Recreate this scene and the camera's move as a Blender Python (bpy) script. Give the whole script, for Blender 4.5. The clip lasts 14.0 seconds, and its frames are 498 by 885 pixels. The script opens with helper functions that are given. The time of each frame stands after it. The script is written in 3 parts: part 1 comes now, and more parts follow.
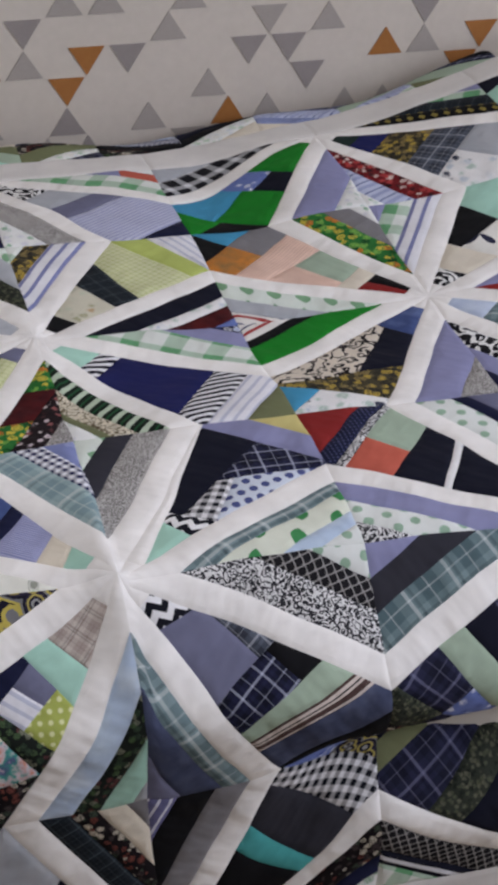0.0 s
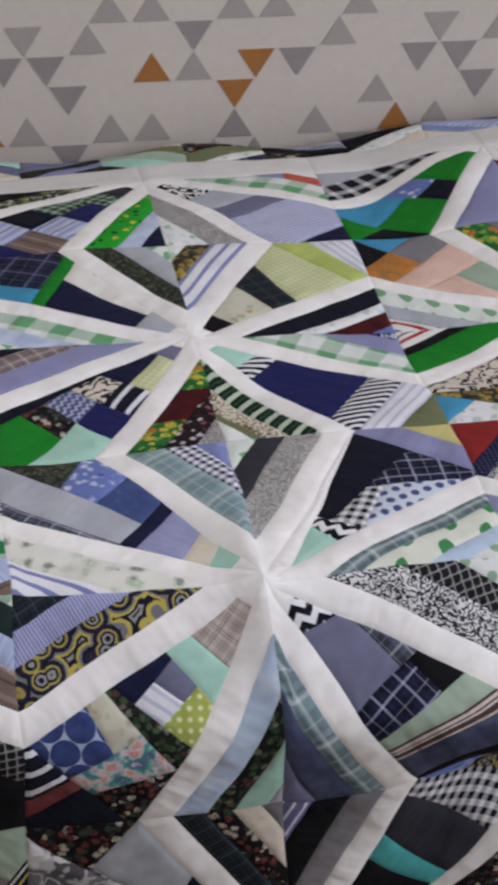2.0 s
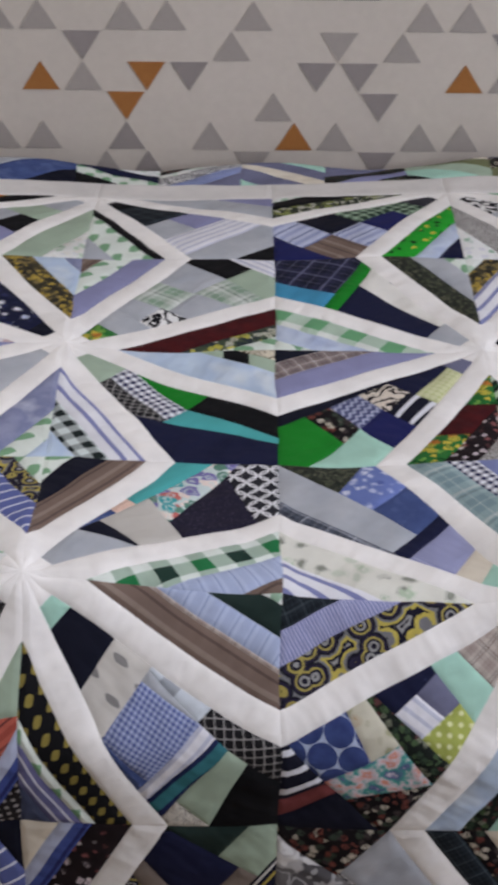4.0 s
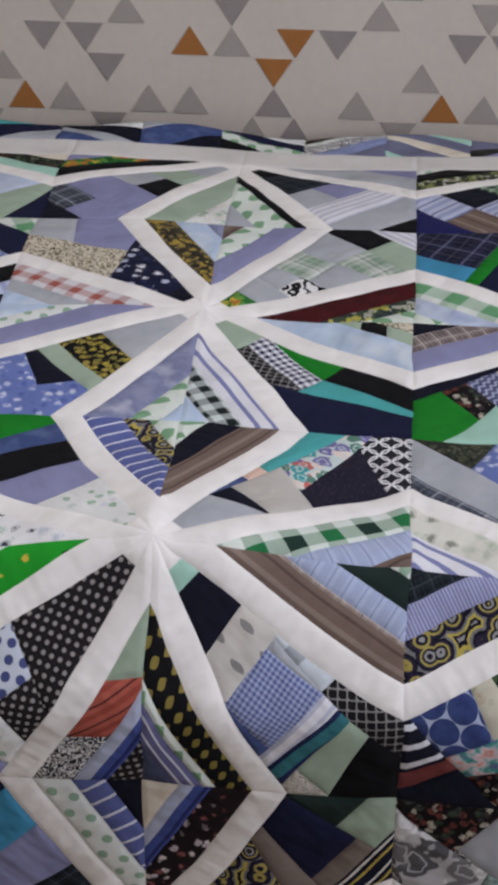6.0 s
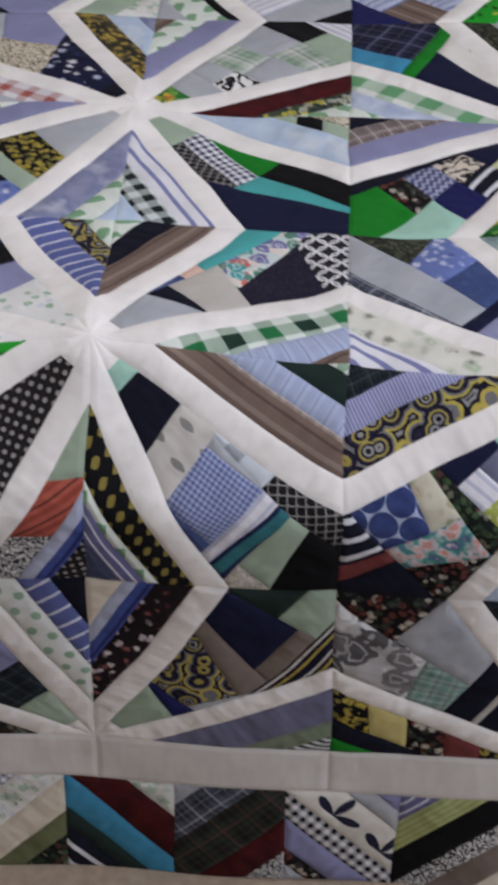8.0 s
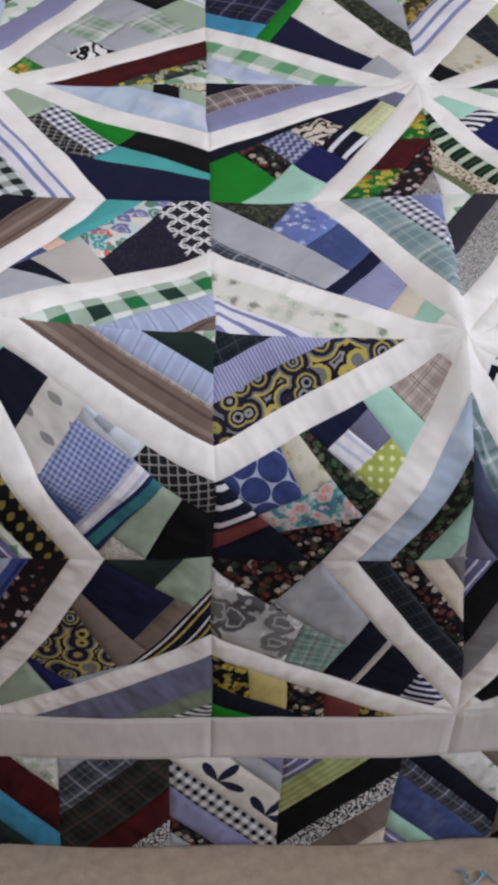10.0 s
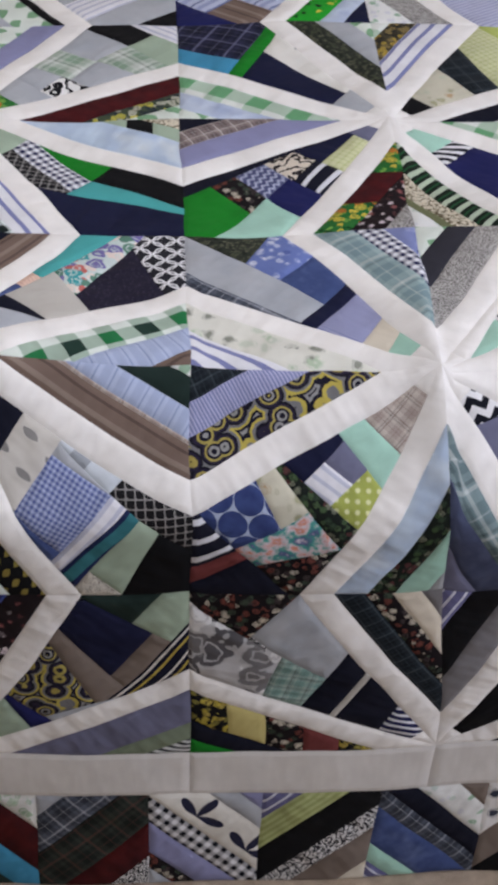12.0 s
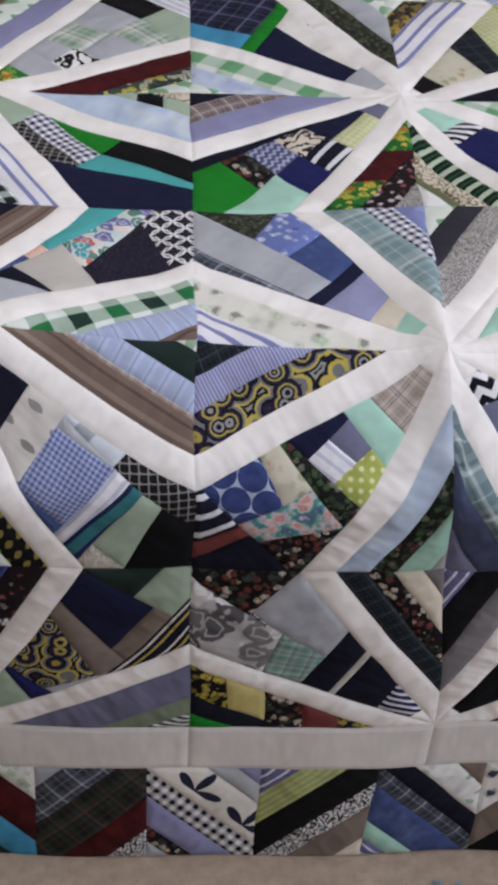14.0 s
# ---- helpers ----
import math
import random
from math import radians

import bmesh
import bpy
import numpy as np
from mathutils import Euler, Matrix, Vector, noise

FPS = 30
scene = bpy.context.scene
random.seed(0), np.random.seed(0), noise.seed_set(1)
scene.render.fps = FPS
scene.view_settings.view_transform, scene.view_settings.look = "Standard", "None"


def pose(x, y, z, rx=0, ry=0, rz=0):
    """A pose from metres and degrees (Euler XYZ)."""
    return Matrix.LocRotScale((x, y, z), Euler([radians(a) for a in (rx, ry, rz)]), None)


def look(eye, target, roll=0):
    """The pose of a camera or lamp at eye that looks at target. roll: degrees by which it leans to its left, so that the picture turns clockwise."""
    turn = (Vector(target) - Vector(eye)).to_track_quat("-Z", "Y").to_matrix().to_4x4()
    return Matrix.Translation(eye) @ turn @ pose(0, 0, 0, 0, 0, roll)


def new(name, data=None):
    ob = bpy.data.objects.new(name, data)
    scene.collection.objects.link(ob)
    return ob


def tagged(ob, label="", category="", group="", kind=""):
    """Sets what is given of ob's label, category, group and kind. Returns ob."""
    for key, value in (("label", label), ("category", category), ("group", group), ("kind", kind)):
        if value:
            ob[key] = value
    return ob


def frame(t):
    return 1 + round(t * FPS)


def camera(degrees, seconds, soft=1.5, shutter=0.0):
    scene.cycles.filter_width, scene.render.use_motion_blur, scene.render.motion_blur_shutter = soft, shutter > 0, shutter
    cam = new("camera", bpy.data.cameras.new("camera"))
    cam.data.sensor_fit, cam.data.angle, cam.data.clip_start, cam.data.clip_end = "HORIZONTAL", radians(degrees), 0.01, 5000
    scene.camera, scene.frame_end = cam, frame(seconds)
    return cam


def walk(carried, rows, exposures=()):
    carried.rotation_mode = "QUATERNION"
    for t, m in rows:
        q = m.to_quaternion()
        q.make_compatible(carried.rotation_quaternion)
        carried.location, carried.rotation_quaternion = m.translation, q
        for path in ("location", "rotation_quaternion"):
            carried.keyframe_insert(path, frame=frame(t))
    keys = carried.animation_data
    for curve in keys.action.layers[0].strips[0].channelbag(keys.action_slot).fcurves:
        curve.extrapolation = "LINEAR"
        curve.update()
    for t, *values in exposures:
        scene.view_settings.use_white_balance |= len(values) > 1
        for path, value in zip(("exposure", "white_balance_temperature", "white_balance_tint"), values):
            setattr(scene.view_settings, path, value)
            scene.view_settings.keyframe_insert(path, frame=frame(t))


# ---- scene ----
# One star-to-star distance of the quilt, in metres; lengths below are given in it.
S = 0.42
BED = 0.545                      # top of the bed over the floor
cam = camera(15.41, 14.0, soft=4.1, shutter=0.5)
EYE = Vector((-0.569 * S, -2.891 * S, BED + 2.083 * S))


def aim(yaw, pitch, roll):
    """Camera pose at the standing point: degrees to the left, upward, and of lean."""
    y, p = radians(yaw), radians(pitch)
    way = Vector((-math.sin(y) * math.cos(p), math.cos(y) * math.cos(p), math.sin(p)))
    return look(EYE, EYE + way, roll)


ROWS = [
    (0.0, -15.866, -31.165, 1.415),
    (0.5, -15.271, -31.143, 1.367),
    (1.0, -14.022, -31.228, 1.452),
    (1.5, -12.123, -31.197, 1.364),
    (2.0, -10.354, -31.143, 1.210),
    (2.5, -8.127, -31.084, 1.034),
    (3.0, -5.625, -31.059, 0.998),
    (3.5, -2.682, -31.035, 0.645),
    (4.0, -0.109, -31.022, 0.586),
    (4.2, 0.914, -31.046, 0.664),
    (6.3, 4.804, -32.036, 0.276),
    (6.5, 4.625, -31.915, 0.434),
    (7.0, 4.899, -32.522, 0.592),
    (7.5, 4.271, -36.338, 0.303),
    (8.0, 2.344, -38.242, 0.763),
    (8.5, 0.059, -39.111, 0.829),
    (10.8, -3.851, -39.128, 2.061),
    (11.0, -4.174, -38.964, 2.066),
    (11.5, -4.407, -38.403, 2.075),
    (12.0, -3.768, -38.071, 1.761),
    (12.5, -3.546, -38.071, 1.722),
    (13.0, -3.448, -38.376, 1.913),
    (13.5, -3.593, -39.230, 2.575),
    (14.0, -3.626, -38.815, 2.766),
]
walk(cam, [(t, aim(yaw, pitch, roll)) for t, yaw, pitch, roll in ROWS],
     exposures=[(0.0, -0.14), (3.0, -0.04), (6.5, -0.06), (7.5, -0.14), (8.5, 0.04), (14.0, 0.1)])

# ---- light ----
world = bpy.data.worlds.new("world")
scene.world = world
world.use_nodes = True
world.node_tree.nodes["Background"].inputs[0].default_value = (0.75, 0.83, 1.0, 1)
world.node_tree.nodes["Background"].inputs[1].default_value = 0.35


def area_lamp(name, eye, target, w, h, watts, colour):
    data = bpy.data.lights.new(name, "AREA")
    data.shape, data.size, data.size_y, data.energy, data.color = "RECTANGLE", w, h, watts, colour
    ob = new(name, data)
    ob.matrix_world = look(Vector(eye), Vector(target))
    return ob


# No lamp is seen overhead; this fill light is added to brighten the bed.
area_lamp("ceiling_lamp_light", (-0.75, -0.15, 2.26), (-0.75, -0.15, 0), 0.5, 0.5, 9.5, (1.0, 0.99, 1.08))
# Side fill from the east, added; the window behind it is made up.
area_lamp("window_light", (2.3, -0.85, 1.5), (-0.2, 0.2, 0.5), 1.3, 1.1, 36, (0.92, 0.955, 1.12))

# ---- materials ----


def srgb(c):
    return tuple(((v / 255 + 0.055) / 1.055) ** 2.4 if v > 10 else v / 255 / 12.92 for v in c)


class Nodes:
    """A small writer of shader nodes."""

    def __init__(self, name, rough=0.85):
        self.mat = bpy.data.materials.new(name)
        self.mat.use_nodes = True
        self.t = self.mat.node_tree
        self.b = self.t.nodes["Principled BSDF"]
        self.b.inputs["Roughness"].default_value = rough
        self.b.inputs["Specular IOR Level"].default_value = 0.15

    def node(self, kind, **inputs):
        n = self.t.nodes.new(kind)
        for key, value in inputs.items():
            self.put(n.inputs[key.replace("_", " ")], value)
        return n

    def put(self, socket, value):
        if isinstance(value, bpy.types.NodeSocket):
            self.t.links.new(value, socket)
        else:
            socket.default_value = value

    def maths(self, op, a, b=0.0, c=None):
        n = self.t.nodes.new("ShaderNodeMath")
        n.operation = op
        self.put(n.inputs[0], a)
        self.put(n.inputs[1], b)
        if c is not None:
            self.put(n.inputs[2], c)
        return n.outputs[0]

    def mix(self, f, a, b, blend="MIX"):
        n = self.t.nodes.new("ShaderNodeMix")
        n.data_type, n.blend_type = "RGBA", blend
        self.put(n.inputs[0], f)
        for s, v in ((n.inputs[6], a), (n.inputs[7], b)):
            self.put(s, v if isinstance(v, bpy.types.NodeSocket) else (*v[:3], 1))
        return n.outputs[2]

    def uv(self, scale=1.0, turn=0.0, jitter=True):
        """Cloth coordinates in metres times scale, turned, shifted from piece to piece."""
        co = self.t.nodes.new("ShaderNodeUVMap").outputs[0]
        m = self.t.nodes.new("ShaderNodeMapping")
        self.put(m.inputs[0], co)
        m.inputs["Rotation"].default_value = (0, 0, turn)
        m.inputs["Scale"].default_value = (scale, scale, scale)
        if jitter:
            rnd = self.t.nodes.new("ShaderNodeObjectInfo").outputs["Random"]
            comb = self.node("ShaderNodeCombineXYZ", X=self.maths("MULTIPLY", rnd, 17.3), Y=self.maths("MULTIPLY", rnd, 41.7))
            self.put(m.inputs[1], comb.outputs[0])
        return m.outputs[0]

    def axis(self, vec):
        n = self.t.nodes.new("ShaderNodeSeparateXYZ")
        self.put(n.inputs[0], vec)
        return n.outputs

    def noise(self, vec, scale, detail=3.0, rough=0.55):
        n = self.node("ShaderNodeTexNoise", Vector=vec, Scale=scale, Detail=detail, Roughness=rough)
        return n.outputs[0]

    def cells(self, vec, scale, feature="F1", rand=1.0):
        n = self.t.nodes.new("ShaderNodeTexVoronoi")
        n.feature = feature
        self.put(n.inputs["Vector"], vec)
        n.inputs["Scale"].default_value = scale
        n.inputs["Randomness"].default_value = rand
        return n

    def band(self, x, duty):
        """1 inside the first part of every unit of x."""
        return self.maths("LESS_THAN", self.maths("FRACT", x), duty)

    def ramp(self, f, stops, constant=False):
        n = self.t.nodes.new("ShaderNodeValToRGB")
        n.color_ramp.interpolation = "CONSTANT" if constant else "LINEAR"
        el = n.color_ramp.elements
        while len(el) < len(stops):
            el.new(0.5)
        for e, (pos, c) in zip(el, stops):
            e.position, e.color = pos, (*c[:3], 1)
        self.put(n.inputs[0], f)
        return n.outputs[0]


def finish_cloth(n, colour, bump=0.75):
    """Fading, thread grain and a fine weave on a cloth colour."""
    uv = n.uv(1.0, 0.0, False)
    obj = n.t.nodes.new("ShaderNodeTexCoord").outputs["Object"]
    fade = n.noise(obj, 22.0, 4.0)
    grain = n.noise(uv, 1500.0, 2.0)
    f = n.maths("MULTIPLY_ADD", fade, 0.36, n.maths("MULTIPLY_ADD", grain, 0.3, 0.67))
    comb = n.node("ShaderNodeCombineXYZ", X=f, Y=f, Z=f)
    n.put(n.b.inputs["Base Color"], n.mix(1.0, colour, comb.outputs[0], "MULTIPLY"))
    pucker = n.t.nodes.new("ShaderNodeMapping")
    n.put(pucker.inputs[0], uv)
    pucker.inputs["Scale"].default_value = (34.0, 12.0, 1.0)
    crease = n.noise(pucker.outputs[0], 1.0, 2.0, 0.5)
    soft = n.noise(obj, 18.0, 2.0)
    h = n.maths("MULTIPLY_ADD", crease, 3.1, n.maths("MULTIPLY", soft, 4.0))
    bn = n.t.nodes.new("ShaderNodeBump")
    bn.inputs["Strength"].default_value = bump
    bn.inputs["Distance"].default_value = 0.0022
    n.put(bn.inputs["Height"], h)
    n.put(n.b.inputs["Normal"], bn.outputs[0])
    return n.mat


FABRICS = {}


def cloth(code, kind, *cols, size=0.01, turn=0.0, duty=0.5):
    """A cotton print: kind of pattern, its colours (0 to 255) and the size of its repeat in metres."""
    n = Nodes("cotton_" + kind + "_" + code)
    c = [srgb([0.84 * q + 0.16 * (sum(v) / 3) for q in v]) for v in cols]
    k = 1.0 / size
    if kind == "plain":
        col = n.mix(0.0, c[0], c[0])
    elif kind == "stripe":
        x, y, _ = n.axis(n.uv(k, turn))
        col = n.mix(n.band(y, duty), c[0], c[1])
        if len(c) > 2:
            col = n.mix(n.band(n.maths("MULTIPLY_ADD", y, 1.0, 0.37), 0.12), col, c[2])
    elif kind == "check":
        x, y, _ = n.axis(n.uv(k, turn))
        a, b = n.band(x, duty), n.band(y, duty)
        half = tuple((p + q) / 2 for p, q in zip(c[0], c[1]))
        deep = c[1]
        if len(c) > 2:
            deep = n.mix(n.band(n.maths("MULTIPLY", x, 0.5), 0.5), c[1], c[2])
        col = n.mix(n.maths("MULTIPLY", a, b), n.mix(n.maths("MAXIMUM", a, b), c[0], half), deep)
    elif kind == "plaid":
        x, y, _ = n.axis(n.uv(k, turn))
        a = n.maths("ADD", n.band(x, 0.45), n.band(y, 0.45))
        col = n.mix(n.maths("MULTIPLY", a, 0.42), c[0], c[1])
        dark = n.maths("ADD", n.band(n.maths("ADD", x, 0.42), 0.07), n.band(n.maths("ADD", y, 0.42), 0.07))
        col = n.mix(n.maths("MULTIPLY", dark, 0.38), col, tuple(0.4 * q for q in c[1]))
        lines = n.maths("ADD", n.band(n.maths("ADD", x, 0.3), 0.08), n.band(n.maths("ADD", y, 0.3), 0.08))
        thin = n.maths("ADD", n.band(n.maths("ADD", x, 0.78), 0.035), n.band(n.maths("ADD", y, 0.78), 0.035))
        lines = n.maths("MULTIPLY_ADD", thin, 0.7, lines)
        lines = n.maths("MULTIPLY", lines, n.maths("MULTIPLY_ADD", n.noise(n.uv(k), 0.9), 0.7, 0.1))
        col = n.mix(n.maths("MINIMUM", lines, 0.85), col, c[2])
    elif kind == "dots":
        v = n.cells(n.uv(k, 0.785), 1.0, "F1", 0.0)
        col = n.mix(n.maths("LESS_THAN", v.outputs["Distance"], duty * 0.62), c[0], c[1])
    elif kind == "lattice":
        x, y, _ = n.axis(n.uv(k, 0.785))
        a = n.maths("MAXIMUM", n.band(x, duty * 0.6), n.band(y, duty * 0.6))
        col = n.mix(a, c[0], c[1])
        v = n.cells(n.uv(k, 0.785), 1.0, "F1", 0.0)
        col = n.mix(n.maths("LESS_THAN", v.outputs["Distance"], 0.17), col, c[1])
    elif kind == "circles":
        x, y, _ = n.axis(n.uv(k, 0.3))
        lines = 0.0
        for off in (0.0, 0.5):
            p = n.maths("SUBTRACT", n.maths("FRACT", n.maths("ADD", x, off)), 0.5)
            q = n.maths("SUBTRACT", n.maths("FRACT", n.maths("ADD", y, off)), 0.5)
            r = n.maths("SQRT", n.maths("ADD", n.maths("MULTIPLY", p, p), n.maths("MULTIPLY", q, q)))
            lines = n.maths("MAXIMUM", lines, n.maths("LESS_THAN", n.maths("ABSOLUTE", n.maths("SUBTRACT", r, 0.43)), duty))
        col = n.mix(lines, c[0], c[1])
    elif kind == "squiggle":
        uv = n.uv(k)
        f = n.noise(uv, 1.0, 2.0, 0.4)
        f = n.maths("FRACT", n.maths("MULTIPLY", f, 5.0))
        col = n.mix(n.maths("LESS_THAN", f, duty), c[0], c[1])
    elif kind == "chevron":
        x, y, _ = n.axis(n.uv(k, turn))
        z = n.maths("ABSOLUTE", n.maths("SUBTRACT", n.maths("FRACT", x), 0.5))
        col = n.mix(n.band(n.maths("ADD", y, z), duty), c[0], c[1])
    elif kind == "floral":
        uv = n.uv(k)
        warp = n.node("ShaderNodeTexNoise", Vector=uv, Scale=1.6, Detail=2.0)
        uv2 = n.node("ShaderNodeVectorMath")
        uv2.operation = "MULTIPLY_ADD"
        n.put(uv2.inputs[0], warp.outputs[1])
        uv2.inputs[1].default_value = (0.7, 0.7, 0.7)
        n.put(uv2.inputs[2], uv)
        v = n.cells(uv2.outputs[0], 1.0)
        pick = n.axis(v.outputs["Color"])[0]
        stops = [(i / (len(c) - 1), q) for i, q in enumerate(c[1:])]
        col = n.mix(n.maths("LESS_THAN", v.outputs["Distance"], duty * 0.8), c[0], n.ramp(pick, stops, True))
        ring = n.band(n.maths("MULTIPLY", v.outputs["Distance"], 3.4), 0.3)
        col = n.mix(n.maths("MULTIPLY", ring, 0.75), col, c[0])
    elif kind == "leaf":
        x, y, _ = n.axis(n.uv(k, turn))
        row = n.maths("FLOOR", y)
        u = n.maths("SUBTRACT", n.maths("FRACT", n.maths("MULTIPLY_ADD", row, 0.37, x)), 0.5)
        w = n.maths("SUBTRACT", n.maths("FRACT", y), 0.5)
        u = n.maths("MULTIPLY_ADD", w, 0.5, u)
        d = n.maths("ADD", n.maths("MULTIPLY", n.maths("ABSOLUTE", u), 1.9), n.maths("MULTIPLY", n.maths("MULTIPLY", w, w), 4.0))
        col = n.mix(n.maths("LESS_THAN", d, duty), c[0], c[1])
    elif kind == "wash":
        f = n.noise(n.uv(k), 1.0, 3.0)
        stops = [(0.3 + 0.4 * i / max(1, len(c) - 1), q) for i, q in enumerate(c)]
        col = n.ramp(f, stops)
    elif kind == "hex":
        x, y, _ = n.axis(n.uv(k))
        y = n.maths("DIVIDE", y, 1.732)
        near = []
        for off in (0.0, 0.5):
            p = n.maths("SUBTRACT", n.maths("FRACT", n.maths("ADD", x, off)), 0.5)
            q = n.maths("MULTIPLY", n.maths("SUBTRACT", n.maths("FRACT", n.maths("ADD", y, off)), 0.5), 1.732)
            near.append(n.maths("ADD", n.maths("MULTIPLY", p, p), n.maths("MULTIPLY", q, q)))
        d = n.maths("MINIMUM", near[0], near[1])
        col = n.mix(n.maths("GREATER_THAN", d, 0.24), n.mix(n.noise(n.uv(k), 2.5), c[0], c[2]), c[1])
    elif kind == "fan":
        x, y, _ = n.axis(n.uv(k, turn))
        row = n.maths("FLOOR", y)
        u = n.maths("SUBTRACT", n.maths("FRACT", n.maths("MULTIPLY_ADD", row, 0.37, x)), 0.5)
        w = n.maths("SUBTRACT", n.maths("FRACT", y), 0.2)
        ang = n.maths("ARCTAN2", u, w)
        r = n.maths("SQRT", n.maths("ADD", n.maths("MULTIPLY", u, u), n.maths("MULTIPLY", w, w)))
        lobe = n.maths("MULTIPLY_ADD", n.maths("COSINE", n.maths("MULTIPLY", ang, 5.0)), 0.2, duty)
        hit = n.maths("MULTIPLY", n.maths("LESS_THAN", r, lobe), n.maths("LESS_THAN", n.maths("ABSOLUTE", ang), 1.6))
        col = n.mix(hit, c[0], c[1])
    elif kind == "rings":
        uv = n.uv(k)
        v = n.cells(uv, 1.0)
        r = n.maths("MULTIPLY_ADD", n.noise(uv, 4.0, 2.0), 0.14, n.maths("MULTIPLY", v.outputs["Distance"], 1.45))
        stops = [(i / len(c), q) for i, q in enumerate(c)]
        col = n.ramp(n.maths("FRACT", r), stops, True)
    FABRICS[code] = finish_cloth(n, col, 0.3 if code == "WS" else 0.75)


cloth("W", "plain", (246, 243, 239))
cloth("lav", "plain", (140, 142, 186))
cloth("lavg", "plain", (112, 114, 144))
cloth("pb", "wash", (176, 192, 222), (196, 210, 232), (160, 176, 212), size=0.05)
cloth("pb2", "wash", (196, 216, 236), (180, 202, 230), (216, 228, 238), size=0.06)
cloth("navy", "plain", (24, 28, 62))
cloth("nvy2", "plain", (20, 22, 40))
cloth("ind", "plain", (30, 34, 96))
cloth("blk", "plain", (18, 18, 22))
cloth("char", "plain", (52, 52, 62))
cloth("sage", "plain", (164, 186, 162))
cloth("mint", "plain", (168, 220, 200))
cloth("tq", "plain", (70, 178, 178))
cloth("sky", "plain", (58, 150, 196))
cloth("grn", "plain", (20, 140, 34))
cloth("olv", "plain", (116, 122, 84))
cloth("red", "plain", (150, 34, 34))
cloth("mar", "wash", (92, 22, 24), (60, 16, 22), size=0.02)
cloth("rust", "plain", (206, 92, 72))
cloth("org", "wash", (220, 130, 40), (150, 110, 60), size=0.02)
cloth("peach", "stripe", (238, 200, 178), (222, 182, 164), size=0.004)
cloth("yel", "plain", (214, 200, 122))
cloth("lime", "plain", (188, 204, 100))
cloth("cre", "plain", (226, 216, 196))
cloth("gy", "plain", (128, 126, 130))
cloth("gyl", "wash", (186, 190, 196), (168, 174, 184), size=0.05)
cloth("brn", "stripe", (124, 103, 92), (146, 128, 116), (98, 80, 72), size=0.021, duty=0.22)
cloth("tau", "plain", (128, 114, 104))
cloth("dgr", "plain", (34, 52, 48))
cloth("tp", "plaid", (122, 146, 150), (72, 98, 106), (206, 214, 214), size=0.044)
cloth("np", "plaid", (34, 36, 70), (16, 18, 34), (190, 196, 220), size=0.0255)
cloth("gp", "plaid", (88, 96, 112), (44, 48, 60), (186, 190, 200), size=0.0255)
cloth("gpr", "plaid", (52, 60, 54), (26, 32, 30), (104, 64, 58), size=0.0298)
cloth("bkp", "plaid", (36, 44, 52), (20, 26, 34), (70, 84, 92), size=0.0170)
cloth("bp", "plaid", (208, 198, 188), (170, 152, 144), (120, 96, 88), size=0.0204)
cloth("lc", "check", (216, 220, 170), (190, 200, 130), size=0.007, duty=0.3)
cloth("ns", "stripe", (30, 34, 84), (226, 228, 236), size=0.008, turn=1.57, duty=0.4)
cloth("nsd", "stripe", (20, 22, 36), (230, 230, 234), size=0.009, turn=0.8, duty=0.5)
cloth("bs", "stripe", (188, 197, 226), (158, 168, 210), (112, 122, 172), size=0.022, turn=1.57, duty=0.3)
cloth("bsf", "stripe", (176, 180, 218), (128, 134, 186), size=0.003, turn=1.57)
cloth("ws", "stripe", (232, 232, 240), (196, 200, 220), size=0.010, duty=0.35)
cloth("wst", "stripe", (230, 231, 238), (128, 134, 188), size=0.015, duty=0.32)
cloth("bst", "stripe", (92, 104, 172), (220, 224, 240), size=0.016, turn=1.57, duty=0.16)
cloth("ks", "stripe", (24, 26, 44), (226, 228, 236), size=0.018, duty=0.3)
cloth("gg", "check", (226, 232, 226), (104, 172, 118), size=0.044, duty=0.46)
cloth("dg", "check", (226, 236, 228), (34, 128, 70), (34, 62, 52), size=0.034, duty=0.5)
cloth("ng", "check", (236, 238, 246), (28, 34, 84), size=0.0086)
cloth("kg", "check", (232, 232, 236), (22, 24, 34), size=0.0108)
cloth("bg", "check", (168, 180, 218), (80, 96, 162), size=0.0045)
cloth("tg", "plaid", (164, 190, 182), (110, 156, 148), (24, 30, 34), size=0.0153)
cloth("bw", "squiggle", (226, 226, 226), (52, 52, 58), size=0.0063, duty=0.5)
cloth("bwl", "squiggle", (196, 194, 190), (112, 108, 106), size=0.0035, duty=0.5)
cloth("bwb", "squiggle", (236, 236, 234), (24, 24, 30), size=0.0210, duty=0.5)
cloth("bl", "lattice", (30, 29, 33), (150, 147, 145), size=0.0078, duty=0.24)
cloth("blw", "circles", (40, 40, 48), (232, 232, 236), size=0.021, duty=0.045)
cloth("cv", "chevron", (238, 238, 240), (20, 22, 34), size=0.016, duty=0.5)
cloth("hz", "chevron", (80, 86, 128), (170, 176, 206), size=0.008, duty=0.4)
cloth("pd", "floral", (34, 24, 28), (226, 212, 210), (150, 84, 84), (206, 190, 196), size=0.0098, duty=0.48)
cloth("ld", "dots", (176, 188, 84), (226, 230, 168), size=0.0088, duty=0.4)
cloth("gd", "dots", (226, 231, 227), (150, 186, 158), size=0.0185, duty=0.4)
cloth("bd", "dots", (204, 213, 228), (72, 82, 140), size=0.0125, duty=0.5)
